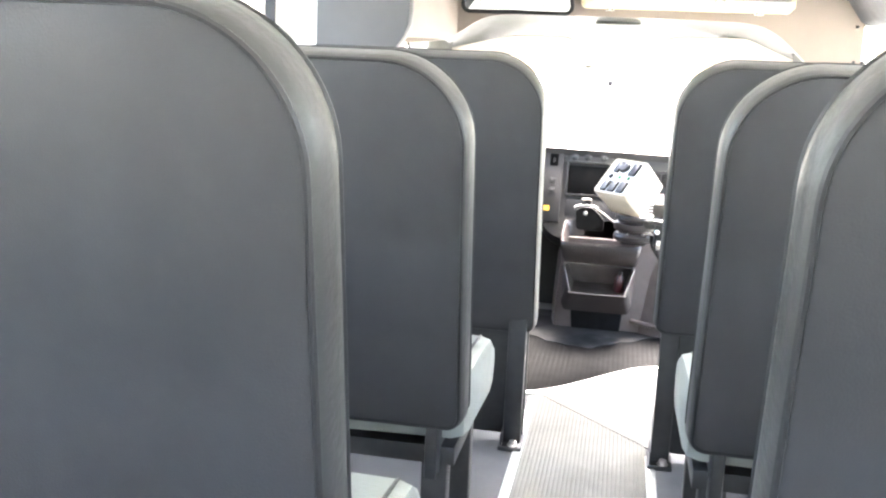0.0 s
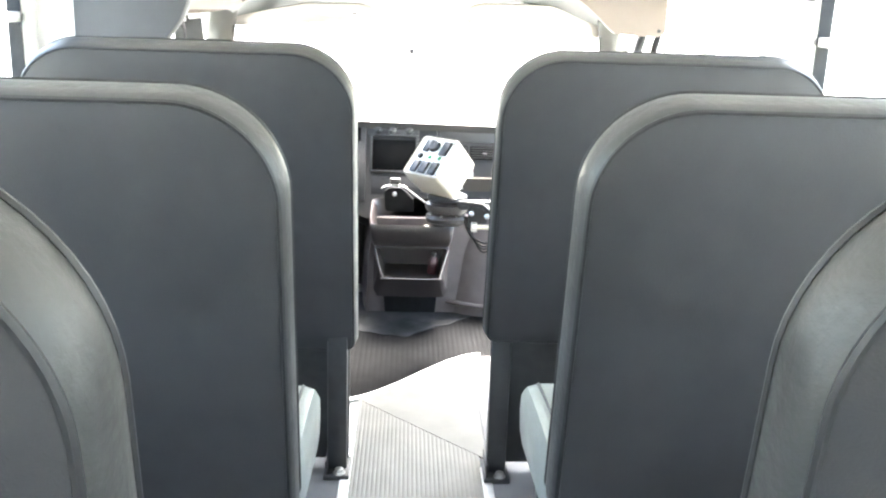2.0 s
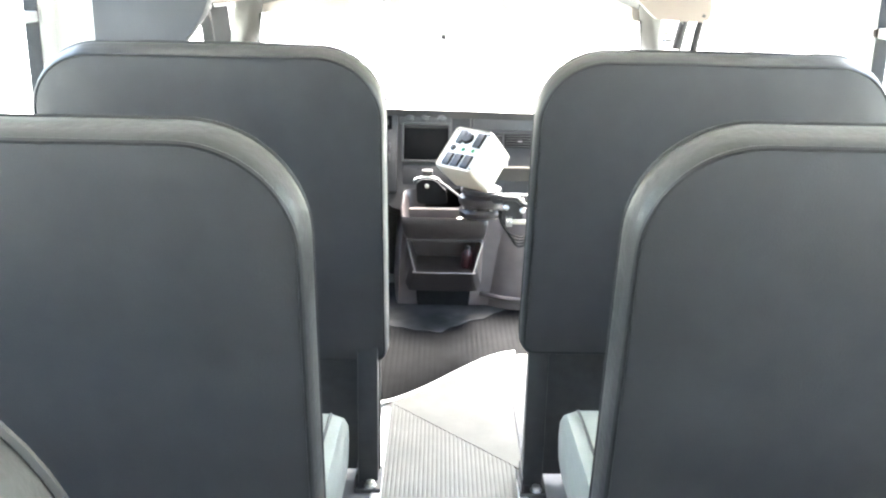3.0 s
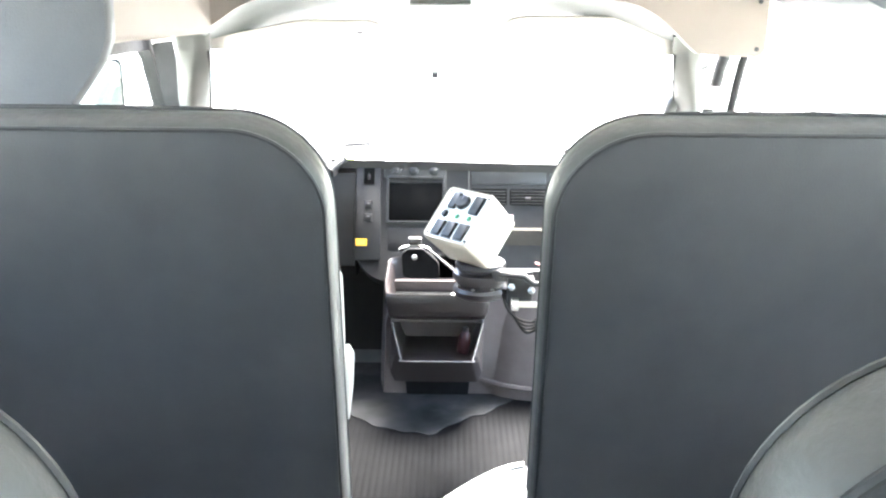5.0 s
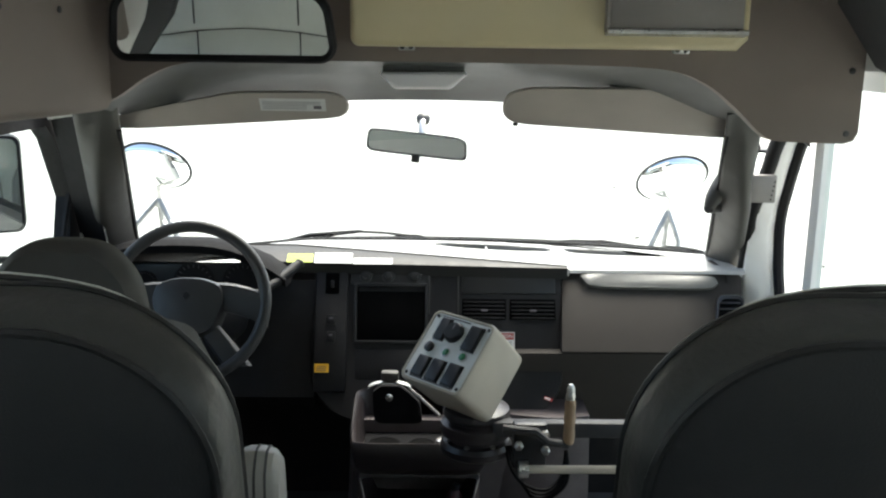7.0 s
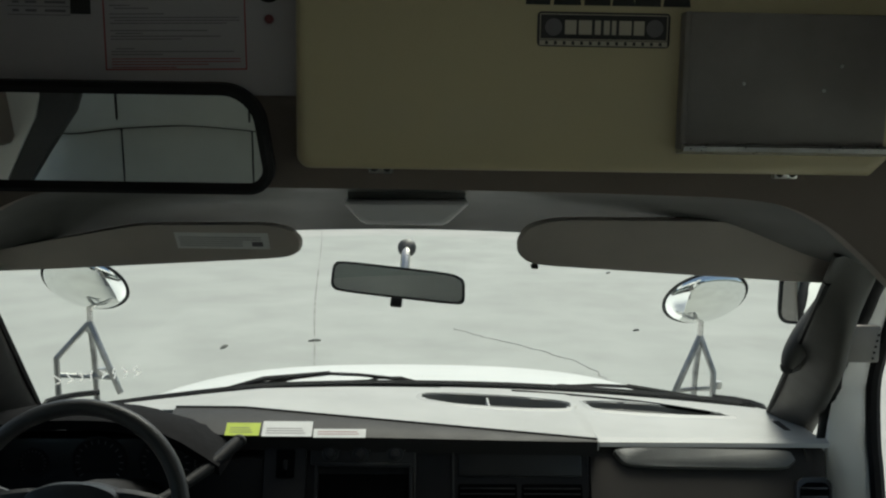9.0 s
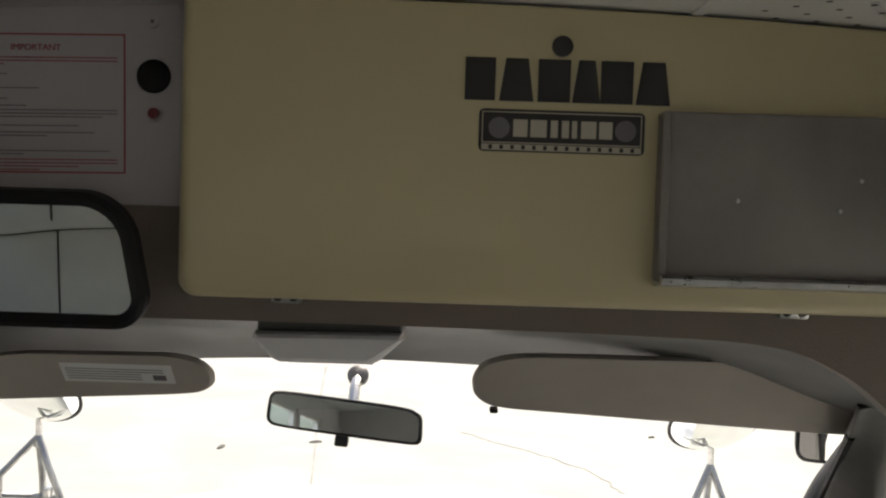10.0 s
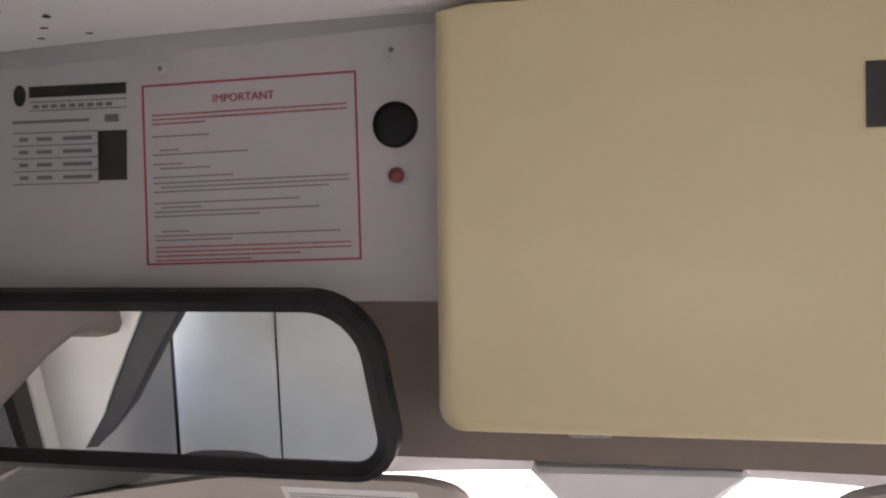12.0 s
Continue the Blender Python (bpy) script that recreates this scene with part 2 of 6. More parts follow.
def smooth(pts, n=5):
    """A soft curve through points."""
    pts = [Vector(p) for p in pts]
    out = []
    for i in range(len(pts) - 1):
        p0, p1, p2, p3 = pts[max(i - 1, 0)], pts[i], pts[i + 1], pts[min(i + 2, len(pts) - 1)]
        for j in range(n):
            t = j / n
            out.append(0.5 * (2 * p1 + (p2 - p0) * t + (2 * p0 - 5 * p1 + 4 * p2 - p3) * t * t + (3 * p1 - p0 - 3 * p2 + p3) * t ** 3))
    return out + [pts[-1]]


def steps(a, b, n):
    return [a + (b - a) * i / n for i in range(n + 1)]


def round_rect(x0, x1, z0, z1, r, n=6, rb=None):
    """Outline of a rectangle with rounded corners: r at the top, rb at the bottom."""
    rb = r if rb is None else rb
    pts = []
    for cx, cz, a0, rr in ((x1 - r, z1 - r, 0, r), (x0 + r, z1 - r, 90, r), (x0 + rb, z0 + rb, 180, rb), (x1 - rb, z0 + rb, 270, rb)):
        for i in range(n + 1):
            a = radians(a0 + 90 * i / n)
            pts.append((cx + rr * math.cos(a), cz + rr * math.sin(a)))
    return pts


def rounded(pts, n=5, r=0.3):
    """Corners of an outline cut round."""
    out = []
    k = len(pts)
    for i in range(k):
        p, a, b = Vector(pts[i]), Vector(pts[i - 1]), Vector(pts[(i + 1) % k])
        s, e = p + (a - p) * r * 0.5, p + (b - p) * r * 0.5
        for j in range(n + 1):
            t = j / n
            out.append(tuple((1 - t) ** 2 * s + 2 * t * (1 - t) * p + t * t * e))
    return out


def bar(bm, x0, x1, y, z0, z1, t=0.0012, m=None):
    """A thin printed bar that faces the back of the bus."""
    return box(bm, x0, x1, y - t, y, z0, z1, m=m)


def words(name, text, size, m, material, parent=None, label=""):
    """Lettering as thin solid geometry."""
    cu = bpy.data.curves.new(name, "FONT")
    cu.body, cu.size, cu.extrude, cu.align_x, cu.align_y = text, size, 0.0004, "CENTER", "CENTER"
    tmp = bpy.data.objects.new(name, cu)
    me = bpy.data.meshes.new_from_object(tmp)
    bpy.data.objects.remove(tmp)
    me.materials.append(material)
    ob = new(name, me)
    ob.matrix_basis = m
    if parent is not None:
        ob.parent = parent
    if label:
        tagged(ob, label)
    return ob




# ---------------------------------------------------------------- structure: floor
def floor_edge(x):
    """How far forward the pale floor covering reaches at x: a soft wave towards the entrance."""
    s = min(max((x + 0.26) / 0.52, 0.0), 1.0)
    return 0.48 + 0.46 * (s * s * (3 - 2 * s)) * 0.9 + 0.02 * s


floor = tagged(part("floor", new_box(-1.1, 1.1, -4.3, 2.0, -0.06, -0.004), SIDE_FLOOR), "grey rubber covered bus floor", "floor", kind="structure")
bm = bmesh.new()
for side in (-1, 1):
    box(bm, min(side * 0.205, side * 1.06), max(side * 0.205, side * 1.06), -4.25, 0.44 if side < 0 else 0.6, -0.004, 0.0)
part("side_covering", bm, SIDE_FLOOR, floor, "smooth grey rubber under the seats")
bm = bmesh.new()
pts, n = [], 30
for i in range(n):
    x0, w = -0.18 + 0.36 * i / n, 0.36 / n
    pts += [(x0, 0.0), (x0 + 0.2 * w, 0.0012), (x0 + 0.7 * w, 0.0012), (x0 + 0.9 * w, 0.0)]
pts += [(0.18, 0.0)]
top = [(x, z) for x, z in pts]
sheet(bm, lambda u, v: (top[u][0], -4.25 + v * (floor_edge(top[u][0]) + 4.25), top[u][1]), range(len(top)), [0, 0.5, 1])
part("aisle_runner", bm, RUNNER, floor, "ribbed beige rubber aisle runner", smooth=False)
bm = bmesh.new()
sheet(bm, lambda u, v: (u, max(0.0, 0.5 - 1.05 * (u + 0.18)) * (1 - v) + floor_edge(u) * v - 0.002, 0.0022), steps(-0.17, 0.2, 24), steps(0, 1, 3), (0, 0, -0.004))
part("entrance_landing", bm, RUNNER, floor, "smooth beige rubber landing by the entrance")
bm = bmesh.new()
for x in (-0.192, 0.192):
    prism(bm, [(x - 0.014, 0.0), (x - 0.011, 0.004), (x + 0.011, 0.004), (x + 0.014, 0.0)], "y", -4.25, 0.46 if x < 0 else 0.05)
part("aisle_strip", bm, ALU, floor, "bright metal strips along the aisle")
bm = bmesh.new()
sheet(bm, lambda u, v: (u, floor_edge(u) + 0.018 * v - 0.006, 0.006 + 0.002 * math.sin(math.pi * v)), steps(-0.28, 0.24, 40), steps(0, 1, 2), (0, 0, -0.006))
part("edge_strip", bm, ALU, floor, "bright curved metal edge strip")
bm = bmesh.new()
prof = []
for i in range(96):
    x0 = -0.92 + 0.019 * i
    prof += [(x0, 0.0), (x0 + 0.004, 0.0009), (x0 + 0.010, 0.0009), (x0 + 0.014, 0.0)]
sheet(bm, lambda u, v: (prof[u][0], (floor_edge(prof[u][0]) if prof[u][0] > -0.28 else 0.44) * (1 - v) + 1.62 * v, prof[u][1] - 0.002), range(len(prof)), [0, 1])
part("front_mat", bm, MAT_BLACK, floor, "worn black ribbed rubber mat round the driver", smooth=False)

# Thin paler sheet that paints the sheen and dust on the mat.
bm = bmesh.new()
sheet(bm, lambda x, v: (x, (1.11 + 0.95 * max(0.0, abs(x + 0.09) - 0.07) + 0.012 * math.sin(31 * x) + 0.008 * math.sin(73 * x + 1)) * (1 - v) + 1.66 * v, 0.0016), steps(-0.36, 0.40, 60), steps(0, 1, 4), (0, 0, -0.003))
part("toe_sheen_patch", bm, TOE, floor, "dusty blue-grey patch for the mat's sheen round the engine cover")

# ---------------------------------------------------------------- structure: walls, ceiling
WIN = [(-0.42, 0.26), (-1.18, -0.50), (-1.94, -1.26), (-2.70, -2.02), (-3.46, -2.78)]
SILL, HEAD = 0.84, 1.46
for side, tag in ((-1, "wall_left"), (1, "wall_right")):
    a, b = sorted((side * 1.06, side * 1.10))
    bm = bmesh.new()
    end = 0.36
    box(bm, a, b, -4.3, end, 0, SILL)
    box(bm, a, b, -4.3, end, HEAD, 1.72)
    wins = WIN
    cuts = [end] + [v for w in wins for v in (w[1], w[0])] + [-4.3]
    for hi, lo in zip(cuts[::2], cuts[1::2]):
        box(bm, a, b, lo, hi, SILL, HEAD)
        if hi < end:
            box(bm, *sorted((side * 1.045, side * 1.06)), lo + 0.008, hi - 0.008, SILL, HEAD, 0.004)
    wall = tagged(part(tag, bm, WALL), "pale painted bus side wall with window openings", "wall", kind="structure")
    for i, (lo, hi) in enumerate(wins):
        w = thing(f"window_{i + 1 + (5 if side > 0 else 0)}", "bus side window in a bright metal frame", "window", kind="structure")
        bm = bmesh.new()
        x0, x1 = sorted((side * 1.052, side * 1.085))
        for q in ((lo, hi, SILL, SILL + 0.028), (lo, hi, HEAD - 0.028, HEAD), (lo, lo + 0.024, SILL, HEAD), (hi - 0.024, hi, SILL, HEAD), (lo, hi, 1.165, 1.19)):
            box(bm, x0, x1, *q, 0.003)
        part("window_frame", bm, ALU, w)
        bm = bmesh.new()
        for q in ((lo + 0.02, hi - 0.02, SILL + 0.022, 1.169), (lo + 0.02, hi - 0.02, 1.186, HEAD - 0.024)):
            box(bm, *sorted((side * 1.070, side * 1.074)), *q)
        pane = part("pane", bm, GLASS, w)
        pane.visible_shadow = False
        bm = bmesh.new()
        box(bm, x0 - 0.002 * 1, x1, hi - 0.03, hi - 0.024, SILL + 0.02, HEAD - 0.02)
        part("gasket", bm, SEAL, w)
bm = bmesh.new()
for q in ((-1.1, 1.1, 0, 0.80), (-1.1, 1.1, 1.36, 1.72), (-1.1, -0.88, 0.80, 1.36), (0.88, 1.1, 0.80, 1.36), (-0.36, -0.28, 0.80, 1.36), (0.28, 0.36, 0.80, 1.36)):
    box(bm, q[0], q[1], -4.34, -4.3, q[2], q[3])
for x in (-0.80, -0.34, 0.34, 0.80):
    box(bm, x - 0.008, x + 0.008, -4.302, -4.294, 1.36, 1.64)
tagged(part("wall_rear", bm, WALL), "pale panelled rear wall of the bus with windows", "wall", kind="structure")
for i, (lo, hi) in enumerate(((-0.88, -0.36), (-0.28, 0.28), (0.36, 0.88))):
    w = thing(f"window_{i + 11}", "rear window of the bus", "window", kind="structure")
    part("window_frame", (lambda b_: [box(b_, q[0], q[1], -4.33, -4.29, q[2], q[3], 0.003) for q in ((lo, hi, 0.80, 0.83), (lo, hi, 1.33, 1.36), (lo, lo + 0.03, 0.80, 1.36), (hi - 0.03, hi, 0.80, 1.36))][0])(bmesh.new()), SEAL, w)
    part("pane", new_box(lo + 0.02, hi - 0.02, -4.318, -4.314, 0.82, 1.34), GLASS, w).visible_shadow = False


def ceil_z(x):
    return 1.639 - 0.05 * x * x


bm = bmesh.new()
sheet(bm, lambda u, v: (u, v, ceil_z(u)), steps(-1.1, 1.1, 24), steps(-4.34, 1.04, 8), (0, 0, 0.03))
for sx in (-0.02, 0.36):
    box(bm, sx - 0.006, sx + 0.006, -4.3, 0.99, ceil_z(sx) - 0.003, ceil_z(sx) + 0.004)
ceiling = tagged(part("ceiling", bm, CEIL), "pale perforated metal bus ceiling", "ceiling", kind="structure")
bm = bmesh.new()
for i in range(46):
    for j in range(27):
        x, y = -0.92 + 0.0135 * 3 * i + (0.02 if j % 2 else 0), 0.30 + 0.026 * j
        if 0.41 < abs(x) < 0.95 and y < 0.967:
            z = ceil_z(x) - 0.0008
            vs = [bm.verts.new((x + 0.0036 * math.cos(k * 1.0472), y + 0.0028 * math.sin(k * 1.0472), z)) for k in range(6)]
            bm.faces.new(vs)
tagged(part("perforation", bm, DARK_GAP, ceiling, "small dark punched holes"), kind="stuff")

# front bulkhead with an arched opening to the cab
low = [tuple(p)[::2] for p in smooth([(x, 0, z) for x, z in ((-1.06, 1.19), (-0.86, 1.185), (-0.72, 1.195), (-0.62, 1.225), (-0.54, 1.275), (-0.46, 1.30), (-0.30, 1.306), (0.0, 1.307), (0.30, 1.304), (0.46, 1.297), (0.54, 1.27), (0.60, 1.225), (0.655, 1.175), (0.69, 1.162), (0.82, 1.158))], 6)] + [(0.838, 1.164), (0.846, 1.18), (0.846, 1.70)]
bm = bmesh.new()
prism(bm, low + [(-1.06, 1.70)], "y", 1.0, 1.035)
bulkhead = tagged(part("wall_front", bm, TAUPE), "taupe moulded panel over the cab opening", "wall", kind="structure")
for x, z in ((0.822, 1.178), (0.822, 1.30), (0.70, 1.50), (0.80, 1.435)):
    bm = bmesh.new()
    lathe(bm, [(0.0005, -0.003), (0.006, -0.002), (0.007, 0.002)], 12, pose(x, 1.0, z, -90))
    part("screw", bm, DASH_BLACK, bulkhead)
bm = bmesh.new()
prism(bm, round_rect(-0.66, -0.15, 1.425, 1.665, 0.004, 2), "y", 0.995, 0.9995)
tagged(part("trim_panel", bm, NOTICE_WALL), "pale grey panel with notices, beside the cabinet", "wall panel", kind="structure")

bm = sheet(bmesh.new(), lambda x, v: (x, 0.9945 - 0.03 * v, (1.633 + 0.0508 * (x + 0.155)) + (ceil_z(x) + 0.002 - 1.633 - 0.0508 * (x + 0.155)) * (1 - (1 - v) ** 2)), steps(-0.64, -0.147, 20), steps(0, 1, 8), (0, 0.004, 0.006))
tagged(part("trim_cove", bm, NOTICE_WALL), "pale curved joint between the panel and the ceiling", "cove", kind="structure")

# headliner of the cab, from the arch to the windscreen
def arch_z(x):
    x = abs(x)
    return 1.306 if x < 0.42 else 1.306 - 0.15 * ((x - 0.42) / 0.33) ** 1.7


bm = bmesh.new()
def head_fn(x, v):
    z0, z1 = arch_z(x), 1.212 - 0.045 * (x / 0.76) ** 2
    y1 = 1.37 - 0.13 * (x / 0.76) ** 2
    return (x, 1.012 + (y1 - 1.012) * v, z0 + (z1 - z0) * v + 0.02 * math.sin(math.pi * v) * (1 - abs(x)))
sheet(bm, head_fn, steps(-0.68, 0.76, 60), steps(0, 1, 8), (0, 0.01, 0.02))
tagged(part("trim_headliner", bm, HEADLINER), "grey moulded headliner above the windscreen", "headliner", kind="structure")

bm = bmesh.new()
sheet(bm, lambda x, v: (x * (1 - 0.2 * v), 1.03 + (0.40 - 0.13 * (x / 1.08) ** 2) * v, 1.715 + (1.222 - 1.715) * v * v - 0.06 * v * (x / 1.08) ** 2), steps(-1.08, 1.08, 16), steps(0, 1, 8), (0, 0.015, 0.02))
tagged(part("roof_cap", bm, WHITE), "white outer cap over the windscreen", "roof", kind="structure")
tagged(part("roof", new_box(-1.12, 1.12, -4.36, 1.05, 1.72, 1.75), WHITE), "white bus roof", "roof", kind="structure")

# driver's side of the cab: door with a window
def ring_prism(bm, outer, inner, axis, a, b):
    def place(p, d):
        return {"x": (d, p[0], p[1]), "y": (p[0], d, p[1]), "z": (p[0], p[1], d)}[axis]
    vs = [[bm.verts.new(place(p, d)) for p in loop] for loop, d in ((outer, a), (inner, a), (inner, b), (outer, b))]
    n = len(outer)
    for r in range(4):
        s, t = vs[r], vs[(r + 1) % 4]
        for i in range(n):
            j = (i + 1) % n
            bm.faces.new((s[i], s[j], t[j], t[i]))
    return bm


inner = [(0.44, 0.80), (1.50, 0.80), (1.548, 0.945), (1.462, 1.10), (1.42, 1.135), (0.46, 1.145)]
seal_in = [(0.42, 0.77), (1.58, 0.77), (1.60, 0.945), (1.50, 1.13), (1.45, 1.175), (0.44, 1.175)]
outer = [(0.38, -0.06), (2.0, -0.06), (2.0, 0.72), (1.50, 1.14), (1.36, 1.24), (0.38, 1.24)]
door_l = thing("door_2", "driver's door of the cab with its window", "door", kind="structure")
bm = ring_prism(bmesh.new(), outer, seal_in, "x", -0.965, -0.925)
part("door_panel", bm, PILLAR, door_l)
bm = ring_prism(bmesh.new(), seal_in, inner, "x", -0.96, -0.918)
part("seal", bm, SEAL, door_l, "black rubber window seal")
bm = prism(bmesh.new(), inner, "x", -0.945, -0.941)
part("pane", bm, GLASS, door_l).visible_shadow = False
bm = tube(bmesh.new(), [(-0.911, 1.42, 1.18), (-0.910, 1.47, 1.125), (-0.910, 1.588, 0.94), (-0.911, 1.57, 0.78)], 0.005, 6)
part("bright_strip", bm, ALU, door_l)
bm = sheet(bmesh.new(), lambda u, v: (-0.914 + 0.07 * u, 1.41 + 0.185 * v - 0.015 * u, 1.225 - 0.43 * v), steps(0, 1, 3), steps(0, 1, 8), (0, 0.012, 0.008))
part("edge_band", bm, SEAL, door_l, "black rubber band between door and post")
part("quarter_post", tube(bmesh.new(), [(-0.925, 1.548, 0.95), (-0.925, 1.50, 0.87), (-0.925, 1.46, 0.78)], 0.008, 6), SEAL, door_l)
bm = prism(bmesh.new(), [(-1.10, 0.36), (-0.92, 0.36), (-0.92, 0.39), (-1.10, 0.39)], "z", -0.06, 1.70)
tagged(part("trim_jamb_left", bm, WALL), "pale panel that closes the side behind the driver", "wall panel", kind="structure")
side_o = [(0.362, 1.70), (0.362, 1.13), (0.40, 1.145), (0.45, 1.175), (0.50, 1.192), (0.58, 1.202), (0.72, 1.205), (0.999, 1.205), (0.999, 1.70)]
bm = rings(bmesh.new(), [[Vector((x - 0.615 - 0.23 * (1.0 - y), y, z + dz * (1 if z < 1.6 else 0))) for y, z in side_o] for x, dz in ((0.0, 0.02), (-0.009, 0.006), (-0.025, 0.0), (-0.30, 0.0))])
side_l = tagged(part("trim_side_left", bm, TAUPE), "taupe boxed panel above the driver's door", "wall panel", kind="structure")
for y in (0.559, 0.70, 0.855):
    part("screw", lathe(bmesh.new(), [(0.0005, -0.003), (0.006, -0.002), (0.007, 0.002)], 12, pose(-0.6155 - 0.23 * (1.0 - y), y, 1.391, 0, -90, -13)), DASH_BLACK, side_l)

# entrance on the other side
entrance = thing("door_1", "white folding entrance door with tall panes", "door", kind="structure")
for lo, hi in ((0.40, 0.955), (0.985, 1.50)):
    leaf = part("leaf", ring_prism(bmesh.new(), [(lo, -0.35), (hi, -0.35), (hi, 1.30), (lo, 1.30)], [(lo + 0.05, -0.28), (hi - 0.05, -0.28), (hi - 0.05, 1.25), (lo + 0.05, 1.25)], "x", 0.975, 1.0), WHITE, entrance)
    part("pane", prism(bmesh.new(), [(lo + 0.045, -0.29), (hi - 0.045, -0.29), (hi - 0.045, 1.255), (lo + 0.045, 1.255)], "x", 0.986, 0.99), GLASS, leaf).visible_shadow = False
part("seal", new_box(0.965, 1.005, 0.958, 0.982, -0.35, 1.30, 0.004), ALU, entrance, "bright strip between the leaves")
part("jamb", new_box(0.955, 1.04, 0.34, 0.40, -0.35, 1.30, 0.006), WHITE, entrance)
JZ = [(1.20, 1.43, 1.47), (1.10, 1.525, 1.54), (1.035, 1.565, 1.575), (0.93, 1.64, 1.622), (0.86, 1.663, 1.635), (0.75, 1.68, 1.615), (0.68, 1.686, 1.59), (0.465, 1.69, 1.535), (0.20, 1.69, 1.50), (-0.30, 1.69, 1.47)]
bm = rings(bmesh.new(), [[Vector(p) for p in ((0.865, yf, z), (0.872, yf + 0.35 * (yb - yf) - 0.014, z), (0.915, yf + 0.7 * (yb - yf) - 0.016, z), (0.950, yb, z), (0.965, yb + 0.012, z), (0.965, yf + 0.02, z))] for z, yf, yb in JZ])
part("jamb", bm, JAMB, entrance, "pale painted door jamb")
part("seal", tube(bmesh.new(), smooth([(0.879, yf - 0.012, z) for z, yf, yb in JZ], 3), 0.019, 10), SEAL, entrance, "black rubber door seal")
part("seal", tube(bmesh.new(), smooth([(0.952, yb - 0.006, z) for z, yf, yb in JZ], 3), 0.015, 8), SEAL, entrance, "black rubber door seal")
bm = prism(bmesh.new(), [(0.72, 1.42), (0.80, 1.31), (0.83, 1.295), (1.06, 1.285), (1.06, 1.70), (0.72, 1.70)], "y", 0.30, 0.86)
tagged(part("trim_door_header", bm, PAD), "dark padded header above the entrance door", "header pad", kind="structure")
bm = new_box(0.846, 1.06, 0.86, 1.55, 1.30, 1.70)
tagged(part("trim_side_right", bm, WHITE), "white panel above the entrance", "wall panel", kind="structure")
part_o = [(-0.945, 0.92), (-0.86, 0.93), (-0.80, 0.99), (-0.72, 1.10), (-0.655, 1.185), (-0.638, 1.225), (-0.635, 1.27), (-0.635, 1.66), (-0.945, 1.66)]
bm = rings(bmesh.new(), [[Vector((-0.81 + (x + 0.81) * k, y, z)) for x, z in part_o] for k, y in ((0.97, 0.305), (1.0, 0.315), (1.0, 0.345), (0.97, 0.352))])
partition = tagged(part("trim_driver_partition", bm, PAD), "dark padded partition behind the driver", "partition", kind="structure")
part("front_cover", rings(bmesh.new(), [[Vector((-0.84 + (x + 0.81) * k, y, z)) for x, z in part_o] for k, y in ((0.78, 0.3525), (0.78, 0.357), (0.76, 0.359))]), WALL, partition, "pale front cover")


# windscreen with its posts
GL_T, GL_B = (1.375, 1.20), (2.17, 0.69)
def screen_fn(u, v):
    hw = 0.714 + 0.215 * v
    x = -0.011 + u * hw
    y = GL_T[0] + (GL_B[0] - GL_T[0]) * v - (0.13 + 0.05 * v) * u * u
    z = GL_T[1] + (GL_B[1] - GL_T[1]) * v - (0.05 * (1 - v) + 0.03 * v) * u * u
    return (x, y, z)
windscreen = thing("windscreen", "wide raked windscreen of the cab", "windscreen", kind="structure")
part("pane", sheet(bmesh.new(), screen_fn, steps(-1, 1, 16), steps(0, 1, 8)), GLASS, windscreen).visible_shadow = False
for s in (-1, 1):
    bm = bmesh.new()
    loops = []
    for v in steps(-0.10, 1.12, 18):
        c = Vector(screen_fn(s * 1.0, v))
        w, d = 0.05 + 0.02 * v, min(1.0, max(0.0, 0.15 + 2.2 * v))
        left = 0.02 if s < 0 else 0.0
        flare = 0.02 * max(0.0, (v - 0.6) / 0.4) ** 2
        o = rounded([(-0.036 - flare, 0.02), (-0.046 - flare, -0.008), (-0.030 - flare, (-0.030 - w * 0.2) * d), (0.0, (-0.058 - w * 0.45) * d), (0.020 + 0.012 * v, (-0.052 - w * 0.4) * d), (0.036 + 0.010 * v + left, -0.01), (0.045 + left, 0.02)], 4, 0.8)
        loops.append([c + Vector((s * x, y, 0.003 + 0.35 * y)) for x, y in o])
    rings(bm, loops)
    part("post_trim", bm, PILLAR, windscreen, "grey plastic post trim")
for s in (-1, 1):
    part("edge_seal", tube(bmesh.new(), [Vector(screen_fn(s * 0.948, v)) + Vector((0, -0.012, -0.006)) for v in steps(0, 0.88, 12)] + [Vector((screen_fn(s * u, v)[0], screen_fn(s * u, v)[1] - 0.014, max(screen_fn(s * u, v)[2], 0.726))) for u, v in ((0.937, 0.92), (0.912, 0.950), (0.875, 0.968), (0.82, 0.974))], 0.007, 6), SEAL, windscreen, "black glass seal")
part("edge_band", tube(bmesh.new(), [(x, 2.137 - 0.2 * (x / 0.92) ** 2, 0.719 - 0.06 * max(0.0, -0.38 - x)) for x in steps(-0.86, 0.84, 30)], 0.010, 6), SEAL, windscreen, "black lower edge band")

# ---------------------------------------------------------------- seats
def seat_outline(w, h, inset, r=0.152, n=14, rb=0.03):
    return round_rect(-w / 2 + inset, w / 2 - inset, inset, h - inset, max(r - inset, 0.01), n, max(rb - inset * 0.5, 0.008))


SEAT_W, SEAT_H = 0.775, 0.745


